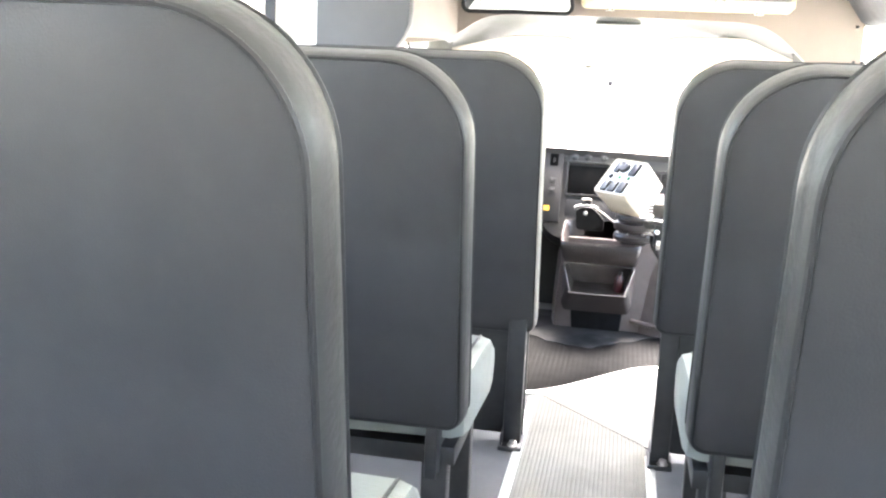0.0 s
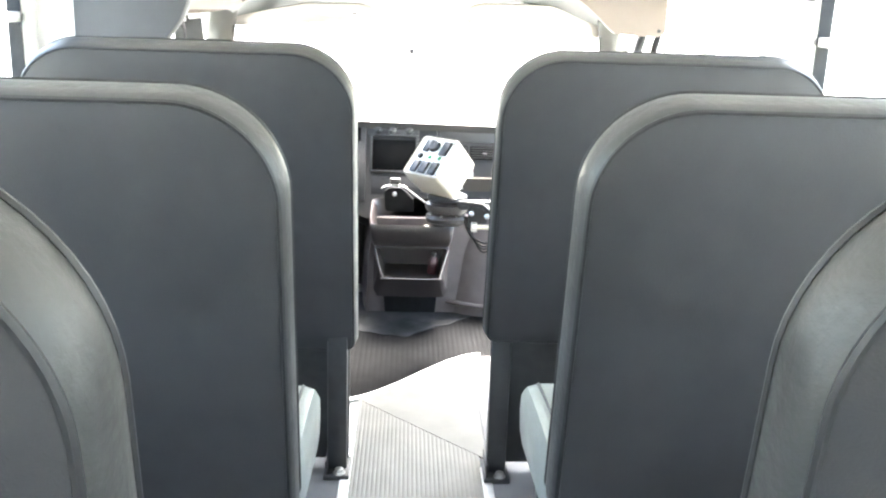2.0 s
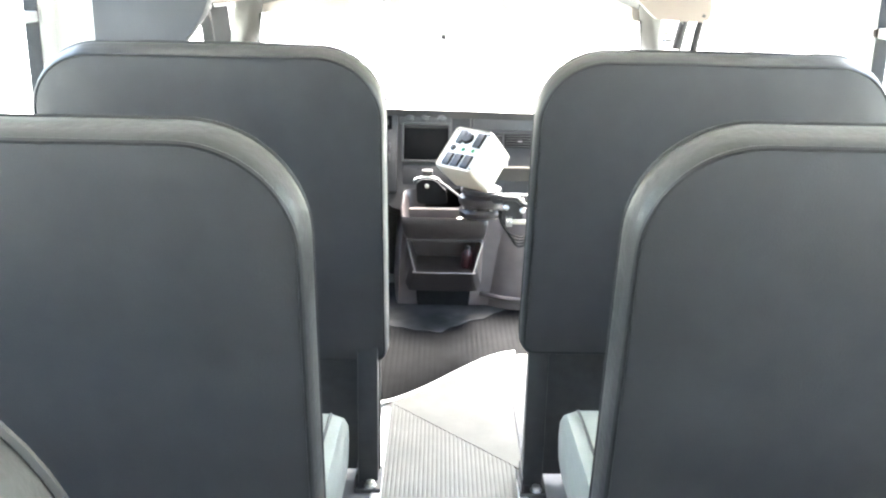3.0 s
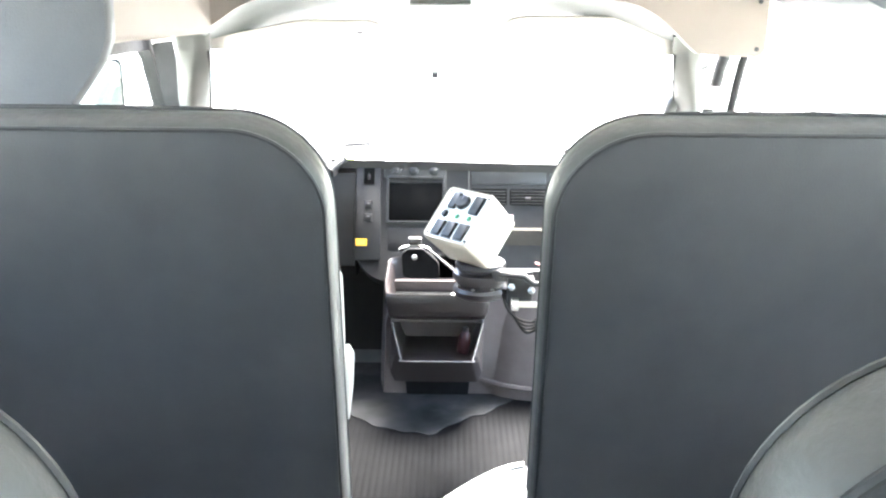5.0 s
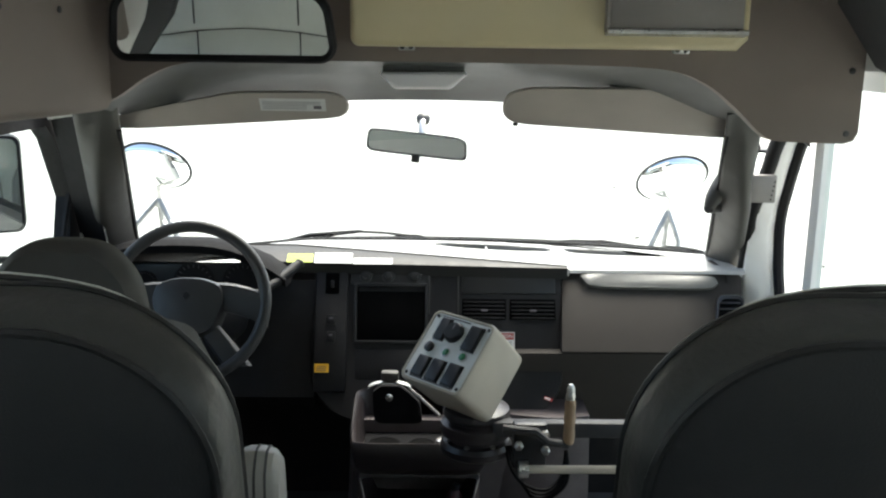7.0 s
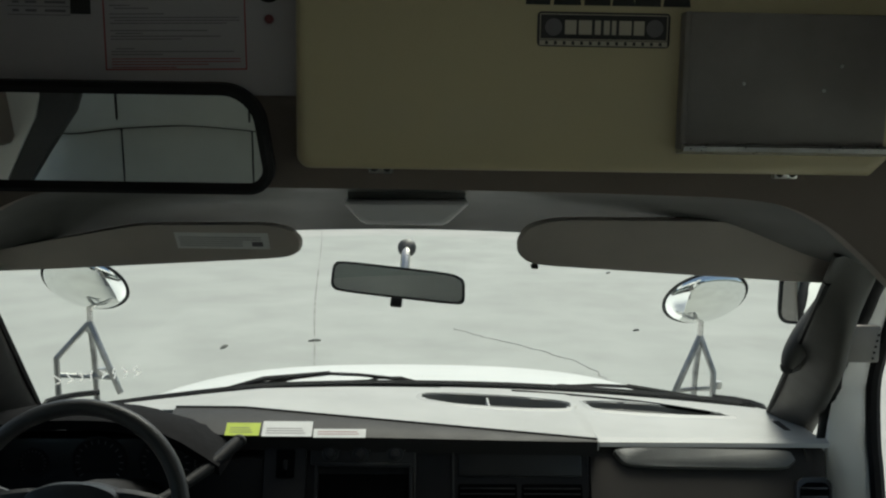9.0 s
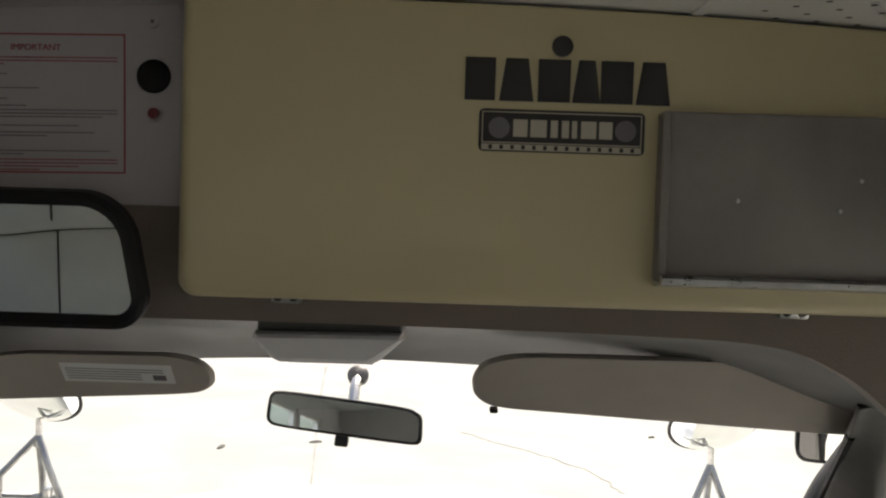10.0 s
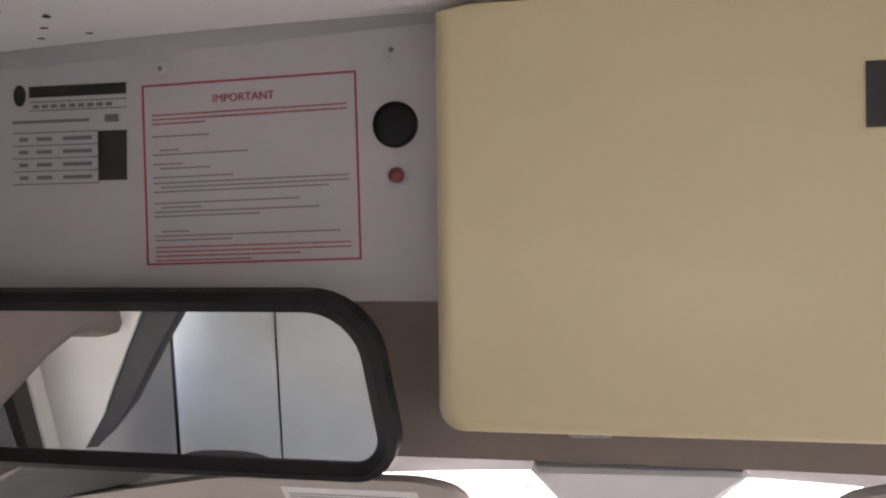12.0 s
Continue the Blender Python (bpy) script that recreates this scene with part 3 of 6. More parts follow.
def sag(x, z, w, h, seed, crease):
    """How far the stretched vinyl of a rear panel gives way: soft waves and one crease from the aisle edge."""
    d = 0.006 * noise.noise((x * 4.5, z * 3.5, seed)) + 0.0012 * noise.noise((x * 14, z * 11, seed + 5))
    if crease:
        e = crease * x + w / 2
        k = math.exp(-(e / 0.17) ** 2)
        q = z - 0.405 + 0.12 * e + 0.05 * e * e
        d += k * (0.006 * math.exp(-(q / 0.012) ** 2) + (0.007 * math.exp(-abs(q) / 0.09) if q < 0 else -0.002 * math.exp(-q / 0.05)))
    return d


def seat_back(parent, y, z, w, h, thick, front_material, lean, seam_x=0.215, crease=0, seed=0.0, bolster=False, corner=0.152):
    m = pose(0, y, z, lean, 0, 0)
    prof = [(0.016, 0.001), (0.007, 0.003), (0.002, 0.010), (0.0005, 0.022), (-0.002, thick * 0.5), (0.0005, thick - 0.016), (0.006, thick - 0.004)]
    def ring(i, y_):
        return [Vector((x, y_, z_)) for x, z_ in seat_outline(w, h, i, corner)]
    part("side_band", rings(bmesh.new(), [ring(i, q) for i, q in prof]), SEAT_EDGE, parent, "lighter grey vinyl edge band").matrix_basis = m
    grown, first = [], seat_outline(w, h, 0.010, corner)
    cuts = [max(1, int(math.dist(a, b) / 0.03)) for a, b in zip(first, first[1:] + first[:1])]
    for inset, q, give in ((0.010, 0.004, 0), (0.012, -0.003, 0), (0.03, -0.007, 0.3), (0.06, -0.009, 0.8), (0.09, -0.010, 1), (0.12, -0.011, 1), (0.15, -0.0115, 1), (0.18, -0.012, 1), (0.21, -0.012, 1), (0.25, -0.012, 1), (0.29, -0.012, 1), (0.33, -0.012, 1)):
        line, loop = seat_outline(w, h, inset, corner), []
        for (ax, az), (bx, bz), k in zip(line, line[1:] + line[:1], cuts):
            for i in range(k):
                px, pz = ax + (bx - ax) * i / k, az + (bz - az) * i / k
                loop.append(Vector((px, q + give * sag(px, pz, w, h, seed, crease), pz)))
        grown.append(loop)
    bm = rings(bmesh.new(), grown)
    part("back_panel", bm, SEAT_BACK, parent, "dark grey vinyl rear panel").matrix_basis = m
    for i, q, r_ in ((0.0085, -0.001, 0.004), (0.0018, thick - 0.010, 0.0034)):
        bm = tube(bmesh.new(), [(x, q, z_) for x, z_ in seat_outline(w, h, i, corner)], r_, 6, closed=True)
        part("piping", bm, PIPING, parent, "black piping").matrix_basis = m
    bm = rings(bmesh.new(), [ring(i, q) for i, q in ((0.006, thick - 0.02), (0.010, thick - 0.004), (0.03, thick + 0.01), (0.12, thick + 0.018), (0.24, thick + 0.02))])
    pad = part("front_pad", bm, front_material, parent, "grey-green vinyl front, coloured paler for windscreen light")
    pad.matrix_basis = m
    if bolster:
        o = rounded([(-0.27, h - 0.150), (-0.15, h - 0.132), (0, h - 0.122), (0.15, h - 0.132), (0.27, h - 0.150), (0.335, h - 0.140), (0.364, h - 0.108), (0.338, h - 0.068), (0.28, h - 0.026), (0.2, h - 0.010), (-0.2, h - 0.010), (-0.28, h - 0.026), (-0.338, h - 0.068), (-0.364, h - 0.108), (-0.335, h - 0.140)], 3, 0.7)
        cz = h - 0.085
        roll = part("head_bolster", rings(bmesh.new(), [[Vector((x * k, thick + q, cz + (z_ - cz) * k)) for x, z_ in o] for k, q in ((1.0, 0.004), (1.0, 0.024), (0.985, 0.034), (0.94, 0.042), (0.8, 0.046))]), front_material, parent, "pale padded upper roll")
        roll.matrix_basis = m
        part("piping", tube(bmesh.new(), [(x, thick + 0.021, z_) for x, z_ in o], 0.004, 6, closed=True), PIPING, roll)
        for sx in (-seam_x, seam_x):
            part("seam", tube(bmesh.new(), [(sx, thick + q, h + z_) for q, z_ in ((0.018, -0.138), (0.036, -0.132), (0.0445, -0.11), (0.046, -0.085), (0.0445, -0.04), (0.034, -0.016))], 0.003, 6), PIPING, roll)
    for sx in (-seam_x, seam_x):
        part("seam", tube(bmesh.new(), [(sx, thick + q, z_) for q, z_ in ((0.0, 0.006), (0.0135, 0.05), (0.017, 0.12), (0.019, 0.25), (0.019, h - 0.22), (0.017, h - 0.12), (0.0125, h - 0.05), (0.0, h - 0.006))], 0.0025, 6), PIPING, pad)


def seat_leg(parent, x, y, top):
    leg = part("leg", new_box(x - 0.026, x + 0.026, y - 0.018, y + 0.022, 0.012, top, 0.004), BLACK_STEEL, parent)
    bm = new_box(x - 0.035, x + 0.035, y - 0.06, y + 0.06, 0.0, 0.014, 0.003)
    box(bm, x - 0.03, x - 0.024, y - 0.05, y + 0.05, 0.01, 0.05, 0.002)
    part("foot", bm, BLACK_STEEL, leg)
    for dy in (-0.042, 0.045):
        bm = bmesh.new()
        lathe(bm, [(0.016, 0.0), (0.016, 0.004), (0.011, 0.005), (0.011, 0.014), (0.006, 0.017)], 10, pose(x + 0.008, y + dy, 0.013))
        part("bolt", bm, STEEL, leg)


def bus_seat(side, extra=0.0, lean=10, seed=0.0):
    s = thing("bus_seat", "grey vinyl bus bench seat with a dark rear panel", "bus seat", group="bench seats along the aisle")
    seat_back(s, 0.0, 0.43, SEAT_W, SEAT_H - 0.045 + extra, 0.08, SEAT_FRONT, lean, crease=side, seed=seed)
    bm = bmesh.new()
    w = SEAT_W / 2
    prof = [(0.05, 0.36), (0.05, 0.47), (0.12, 0.485), (0.28, 0.48), (0.39, 0.47), (0.43, 0.445), (0.44, 0.40), (0.42, 0.35), (0.37, 0.335)]
    loops = []
    for x, k in ((-w, 0.06), (-w + 0.008, 0.02), (-w + 0.03, 0.0), (0, -0.02), (w - 0.03, 0.0), (w - 0.008, 0.02), (w, 0.06)):
        cy, cz = 0.28, 0.405
        loops.append([Vector((x, cy + (y - cy) * (1 - k * 2.2), 0.038 + cz + (z - cz) * (1 - k * 4))) for y, z in prof])
    rings(bm, loops)
    cushion = part("seat_cushion", bm, SEAT_CUSHION, s, "grey-green vinyl cushion, darker than the front")
    for x in (-w + 0.03, w - 0.03):
        bm = tube(bmesh.new(), [(x, y, z + 0.038) for y, z in ((0.06, 0.482), (0.12, 0.487), (0.28, 0.482), (0.385, 0.472), (0.427, 0.446), (0.441, 0.40))], 0.003, 6)
        part("seam", bm, SEAT_EDGE, cushion)
    part("seat_frame", new_box(-w + 0.02, w - 0.02, 0.04, 0.40, 0.345, 0.383, 0.004), BLACK_STEEL, s)
    seat_leg(s, side * (-w + 0.06), 0.06, 0.36)
    seat_leg(s, side * (-w + 0.06), 0.35, 0.36)
    part("hinge_bracket", new_box(side * (-w + 0.06) - 0.012, side * (-w + 0.06) + 0.012, 0.0, 0.1, 0.33, 0.45, 0.004), BLACK_STEEL, s)
    return s


def barrier(side, m, lean, leg_y, low):
    s = thing("crash_barrier", "padded dark grey barrier behind the cab on black legs", "barrier", m, group="crash barriers behind the cab")
    seat_back(s, 0.0, low, SEAT_W, SEAT_H + 0.408 - low, 0.075, SEAT_FRONT, lean, 0.15, seed=3.0 + side, bolster=True, corner=0.150)
    part("kick_panel", new_box(-SEAT_W / 2 + 0.05, SEAT_W / 2 - 0.02, leg_y + 0.03, leg_y + 0.042, 0.02, 0.40, 0.003), BLACK_STEEL, s, "black panel between the legs")
    seat_leg(s, side * (-SEAT_W / 2 + 0.05), leg_y, 0.46)
    seat_leg(s, side * (SEAT_W / 2 - 0.05), leg_y, 0.46)
    return s


XC = 0.195 + SEAT_W / 2
barrier(-1, pose(-XC + 0.030, 0.03, 0), 13, 0.0, 0.345)
barrier(1, pose(XC - 0.028, -0.02, 0), 12, 0.04, 0.395)
for side, x, y, extra, lean in ((-1, -XC - 0.012, -0.969, -0.003, 9), (1, XC + 0.006, -0.938, 0.004, 10), (-1, -XC - 0.014, -1.740, 0.036, 9), (1, XC + 0.006, -1.692, 0.036, 9)):
    bus_seat(side, extra, lean, 10 * y + side).matrix_basis = pose(x, y, 0)


# ---------------------------------------------------------------- overhead: cabinet, mirror, visors
cab_thing = thing("overhead_cabinet", "cream moulded cabinet with a dark emblem and a grey plate", "cabinet")
def cabinet_outline(i):
    top = [(x, 1.6372 - 0.05 * x * x - 0.4 * i) for x in steps(0.60 - 0.02 - i, -0.150 + 0.02 + i, 10)]
    return [(0.60 - i, 1.335 + 0.02 + i), (0.60 - i, 1.605)] + top + [(-0.150 + i, 1.632 - 0.4 * i), *((-0.132 + i - 0.018 * math.cos(a), 1.353 + i - 0.018 * math.sin(a)) for a in steps(0, math.pi / 2, 6)), (0.58 - i, 1.335 + i), (0.594 - i, 1.349 + i)]
bm = bmesh.new()
rings(bm, [[Vector((x, y, z)) for x, z in cabinet_outline(i)] for i, y in ((0.0, 1.0), (0.0, 0.966), (0.001, 0.9595), (0.0035, 0.954), (0.008, 0.950), (0.014, 0.949))])
part("shell", bm, CREAM, cab_thing)
YF = 0.949
bm = bmesh.new()
lathe(bm, [(0.0105, 0.0), (0.0105, 0.002), (0.0075, 0.003)], 20, pose(0.227, YF, 1.594, 90))
part("lock", bm, INK, cab_thing, "round black lock")
# emblem: a dark word-like row of blocks and a framed dark badge, with no letters
tilt = pose(0.232, YF, 1.560, 0, 0.0, 0)
for i, (x0, x1) in enumerate(((-0.100, -0.070), (-0.066, -0.032), (-0.028, 0.004), (0.006, 0.034), (0.034, 0.066), (0.069, 0.103))):
    sl = 0.006 * (i % 2)
    part("emblem_block", prism(bmesh.new(), [(x0, -0.021), (x1, -0.021), (x1 - sl, 0.021), (x0 + sl, 0.021)], "y", -0.0015, 0.0, m=tilt), INK, cab_thing, "bold black emblem block", smooth=False)
bm = bmesh.new()
bt = pose(0.229, YF, 1.510, 0, 0.0, 0)
prism(bm, round_rect(-0.082, 0.082, -0.021, 0.021, 0.005, 3), "y", -0.001, 0.0, m=bt)
badge = part("badge", bm, INK, cab_thing, "dark badge with a pale border and bars", smooth=False)
bm = bmesh.new()
for q in ((-0.079, 0.079, -0.0125, -0.0115), (-0.079, 0.079, 0.0175, 0.0185), (-0.079, -0.078, -0.0125, 0.0185), (0.078, 0.079, -0.0125, 0.0185), (-0.079, 0.079, -0.0195, -0.0135)):
    box(bm, q[0], q[1], -0.0018, -0.0008, q[2], q[3], m=bt)
for x0, x1 in ((-0.048, -0.034), (-0.031, -0.015), (-0.011, -0.004), (0.0, 0.007), (0.010, 0.015), (0.019, 0.034), (0.037, 0.050)):
    box(bm, x0, x1, -0.0018, -0.0008, -0.006, 0.011, m=bt)
part("pale_bar", bm, BOX_BEIGE, badge, smooth=False)
for x in (-0.062, 0.063):
    part("disc", lathe(bmesh.new(), [(0.0105, 0.0), (0.0105, 0.001)], 20, bt @ pose(x, -0.0008, 0.0025, 90)), PALE_INK, badge)
bm = bmesh.new()
for i in range(14):
    box(bm, -0.072 + 0.0108 * i, -0.0685 + 0.0108 * i, -0.0024, -0.0016, -0.0185, -0.0145, m=bt)
part("small_print", bm, INK, badge, smooth=False)
# plate in a holder
bm = new_box(0.331, 0.580, 0.930, 0.936, 1.367, 1.532, 0.002)
plate = part("plate", bm, PLATE, cab_thing, "flat grey metal plate")
bm = bmesh.new()
prism(bm, [(0.949, 1.360), (0.917, 1.364), (0.915, 1.370), (0.920, 1.373), (0.949, 1.370)], "x", 0.326, 0.586)
part("ledge", bm, STEEL, plate, "thin bright ledge")
part("edge", new_box(0.324, 0.332, 0.926, 0.949, 1.366, 1.532, 0.002), PLATE, plate)
for x, z in ((0.40, 1.447), (0.52, 1.47), (0.50, 1.44)):
    part("rivet", lathe(bmesh.new(), [(0.0025, 0), (0.002, 0.002), (0.0004, 0.0025)], 8, pose(x, 0.930, z, 90)), STEEL, plate)
for x in (-0.045, 0.482):
    bm = new_box(x - 0.016, x + 0.016, 0.985, 0.998, 1.328, 1.345, 0.003)
    clip = part("latch", bm, STEEL, cab_thing, "small bright latch")
    bm = bmesh.new()
    for d in (-0.008, 0.008):
        lathe(bm, [(0.005, 0), (0.004, 0.003), (0.001, 0.004)], 10, pose(x + d, 0.985, 1.335, 90))
    part("latch_screw", bm, DASH_BLACK, clip)

# large passenger mirror
MX0, MX1, MZ0, MZ1 = -0.597, -0.176, 1.310, 1.446
mirror_m = pose(-0.384, 0.935, 1.370, 9.9, 0, -0.7)
pass_mirror = thing("passenger_mirror", "wide black-framed mirror over the driver", "mirror", mirror_m)
w, h = (MX1 - MX0) / 2, (MZ1 - MZ0) / 2
def mirror_outline(i):
    """Ends that slope out downwards, with wide upper and tight lower corners."""
    pts = []
    corners = [((w - 0.014, h), 0.054), ((-w + 0.014, h), 0.054), ((-w - 0.003, -h), 0.032), ((w + 0.005, -h), 0.032)]
    for n, (c, r) in enumerate(corners):
        c, a, b = Vector(c), Vector(corners[n - 1][0]), Vector(corners[(n + 1) % 4][0])
        da, db = (a - c).normalized(), (b - c).normalized()
        half = da.angle(db) / 2
        cen = c + (da + db).normalized() * (r / math.sin(half))
        s, e = c + da * (r / math.tan(half)) - cen, c + db * (r / math.tan(half)) - cen
        for k in range(9):
            q = (s * (1 - k / 8) + e * (k / 8)).normalized()
            pts.append(tuple(cen + q * (r - i)))
    return pts
bm = bmesh.new()
rings(bm, [[Vector((x, y, z)) for x, z in mirror_outline(i)] for i, y in ((0.016, 0.002), (0.014, -0.006), (0.006, -0.011), (0.0, -0.006), (0.0, 0.010), (0.02, 0.022))], cap_first=False)
part("frame", bm, SEAL, pass_mirror, "black rubber frame")
bm = bmesh.new()
prism(bm, mirror_outline(0.011), "y", -0.004, 0.004)
part("mirror_glass", bm, MIRROR, pass_mirror, smooth=False)
bm = tube(bmesh.new(), [(0.0, 0.01, 0.0), (0.0, 0.06, 0.0)], 0.012, 10)
box(bm, -0.10, 0.10, 0.055, 0.062, -0.02, 0.02, 0.002)
part("bracket", bm, BLACK_STEEL, pass_mirror)

# notices on the pale panel
notice = thing("notice_sheet", "pale notice with a red border and rows of print", "notice", pose(-0.307, 0, 1.53, 0, -1.2, 0) @ pose(0.31, 0, -1.53))
NY = 0.9945
NX0, NX1, NZ0, NZ1 = -0.398, -0.220, 1.455, 1.5985
part("sheet", new_box(NX0, NX1, NY, NY + 0.0008, NZ0, NZ1), NOTICE_WALL, notice)
bm = bmesh.new()
for q in ((NX0, NX1, NZ0, NZ0 + 0.0016), (NX0, NX1, NZ1 - 0.0016, NZ1), (NX0, NX0 + 0.0016, NZ0, NZ1), (NX1 - 0.0016, NX1, NZ0, NZ1)):
    bar(bm, q[0], q[1], NY, q[2], q[3], 0.0006)
part("border", bm, RED, notice, smooth=False)
words("heading", "IMPORTANT", 0.0092, pose((NX0 + NX1) / 2 - 0.003, NY - 0.0005, NZ1 - 0.0145, 90), RED, notice)
bm, bm2 = bmesh.new(), bmesh.new()
rnd = random.Random(4)
for i, (z, full, red) in enumerate(((0.024, 1, 1), (0.0275, 1, 1), (0.031, 0.28, 1), (0.041, 0.3, 0), (0.052, 0.14, 0), (0.0555, 0.5, 0), (0.063, 0.16, 0), (0.0665, 0.3, 0), (0.0735, 0.42, 0), (0.078, 1, 0), (0.0815, 1, 0), (0.085, 0.9, 0), (0.094, 0.75, 0), (0.0975, 0.25, 0), (0.101, 0.85, 0), (0.1045, 0.55, 0), (0.1165, 0.18, 0), (0.120, 0.95, 0), (0.1235, 0.4, 0), (0.129, 1, 1), (0.1325, 1, 1), (0.136, 0.75, 1), (0.1395, 0.5, 1))):
    x = NX0 + 0.008 + (0.006 if i % 3 == 1 and not red else 0)
    end = NX0 + 0.008 + (NX1 - NX0 - 0.016) * full
    while x < end:
        wd = rnd.uniform(0.004, 0.013)
        bar(bm if red else bm2, x, min(x + wd, end), NY - 0.0002, NZ1 - z - 0.0011, NZ1 - z, 0.0004)
        x += wd + 0.0005
tagged(part("print", bm, RED, notice, smooth=False), "red rows of print", kind="stuff")
tagged(part("print", bm2, PALE_INK, notice, smooth=False), "grey rows of print", kind="stuff")
tyre = thing("tyre_label", "small label with a dark heading and a table", "label")
TX0, TX1, TZ0, TZ1 = -0.513, -0.409, 1.520, 1.602
part("sheet", new_box(TX0, TX1, NY, NY + 0.0008, TZ0, TZ1), NOTICE_WALL, tyre)
bm, bm2, bm3 = bmesh.new(), bmesh.new(), bmesh.new()
bar(bm, TX0 + 0.016, TX1 - 0.001, NY, TZ1 - 0.011, TZ1 - 0.002)
bar(bm, TX1 - 0.026, TX1 - 0.001, NY, TZ0 + 0.002, TZ0 + 0.042)
for z in (0.0, 0.0105, 0.021, 0.0315, 0.042):
    bar(bm2, TX0, TX1 - 0.026, NY, TZ0 + z, TZ0 + z + 0.0006, 0.0005)
for z in (0.060, 0.067):
    bar(bm2, TX0 + 0.016, TX1 - 0.001, NY, TZ0 + z, TZ0 + z + 0.0006, 0.0005)
for k, z in enumerate((0.004, 0.0145, 0.025, 0.0355)):
    for x, wd in ((0.006, 0.008), (0.022, 0.014), (0.046, 0.026)):
        bar(bm3, TX0 + x, TX0 + x + wd, NY - 0.0002, TZ0 + z, TZ0 + z + 0.003, 0.0005)
for x in steps(0.019, 0.085, 8):
    bar(bm3, TX0 + x, TX0 + x + 0.0055, NY - 0.0002, TZ0 + 0.0620, TZ0 + 0.0650, 0.0005)
bar(bm3, TX0, TX0 + 0.07, NY - 0.0002, TZ0 + 0.0500, TZ0 + 0.0525, 0.0005)
bar(bm3, TX1 - 0.02, TX1 - 0.008, NY - 0.0002, TZ0 + 0.0490, TZ0 + 0.0550, 0.0005)
part("heading_bar", bm, INK, tyre, smooth=False)
tagged(part("rule", bm2, INK, tyre, smooth=False), kind="stuff")
tagged(part("print", bm3, PALE_INK, tyre, smooth=False), kind="stuff")
part("tyre_mark", lathe(bmesh.new(), [(0.0055, 0), (0.0055, 0.001), (0.003, 0.0012)], 16, pose(TX0 + 0.007, NY, TZ1 - 0.009, 90) @ Matrix.Diagonal((1, 1.6, 1, 1))), INK, tyre)
buzzer = thing("warning_buzzer", "round black buzzer grille in the pale panel", "buzzer")
part("grille", lathe(bmesh.new(), [(0.0175, 0.0), (0.0175, 0.002), (0.0155, 0.003), (0.0145, 0.0015), (0.009, 0.0022), (0.001, 0.0022)], 28, pose(-0.188, 0.9945, 1.558, 90)), SEAL, buzzer)
lampm = thing("red_indicator", "small red indicator lamp in a pale rim", "indicator lamp")
part("rim", lathe(bmesh.new(), [(0.0085, 0.0), (0.0085, 0.0012), (0.006, 0.0014)], 20, pose(-0.187, 0.9945, 1.520, 90)), NOTICE_WALL, lampm)
part("lens", lathe(bmesh.new(), [(0.0062, 0.0), (0.0055, 0.004), (0.002, 0.0055)], 20, pose(-0.187, 0.9937, 1.520, 90)), mat("dark_red_lens", (0.13, 0.012, 0.016), 0.3), lampm)
for x, z in ((-0.379, 1.609), (-0.190, 1.614)):
    sc = thing("panel_screw", "pale screw cap in the panel", "screw")
    part("cap", lathe(bmesh.new(), [(0.0065, 0.0), (0.006, 0.0022), (0.002, 0.003)], 14, pose(x, 0.995, z, 90)), NOTICE_WALL, sc)
    part("slot", lathe(bmesh.new(), [(0.002, 0.0), (0.002, 0.0008)], 8, pose(x, 0.992, z, 90)), PALE_INK, sc)

# dome panel and visors
dome = thing("roof_console", "pale plastic roof console in the headliner", "roof console")
bm = bmesh.new()
rings(bm, [[Vector(p) for p in ((-0.097 + i, y, 1.2845 - i), (0.072 - i, y, 1.2865 - i), (0.075 - i, y, 1.280), (0.047 - i, y, 1.254 + i), (0.038 - i, y, 1.250 + i), (-0.068 + i, y, 1.250 + i), (-0.077 + i, y, 1.254 + i), (-0.100 + i, y, 1.278))] for i, y in ((0.0, 1.24), (0.0, 1.094), (0.002, 1.086), (0.006, 1.082))])
part("shell", bm, DOME, dome, smooth=False)
part("base", new_box(-0.096, 0.071, 1.10, 1.24, 1.280, 1.33, 0.004), HEADLINER, dome, "grey base against the headliner")
part("recess", new_box(-0.06, 0.04, 1.10, 1.16, 1.2485, 1.2510, 0.001), HEADLINER, dome)


def visor(name_label, pts, y, tiltx):
    v = thing("sun_visor", name_label, "sun visor", group="sun visors above the windscreen")
    cx, cz = sum(p[0] for p in pts) / len(pts), sum(p[1] for p in pts) / len(pts)
    loops = []
    for k, dy in ((0.985, 0.0), (1.0, 0.006), (1.0, 0.016), (0.985, 0.022)):
        loops.append([Vector((cx + (x - cx) * k, y + dy + (z - 1.2) * tiltx, cz + (z - cz) * (k if k == 1 else 0.93))) for x, z in pts])
    part("board", rings(bmesh.new(), loops), VISOR, v)
    return v


vr = visor("beige fabric sun visor, folded up", rounded([(0.164, 1.188), (0.160, 1.215), (0.172, 1.240), (0.21, 1.252), (0.25, 1.2535), (0.44, 1.2545), (0.49, 1.254), (0.54, 1.236), (0.72, 1.168), (0.755, 1.155), (0.735, 1.148), (0.70, 1.139), (0.66, 1.139), (0.26, 1.1635), (0.22, 1.166), (0.185, 1.171)], 5, 0.85), 1.235, -0.9)
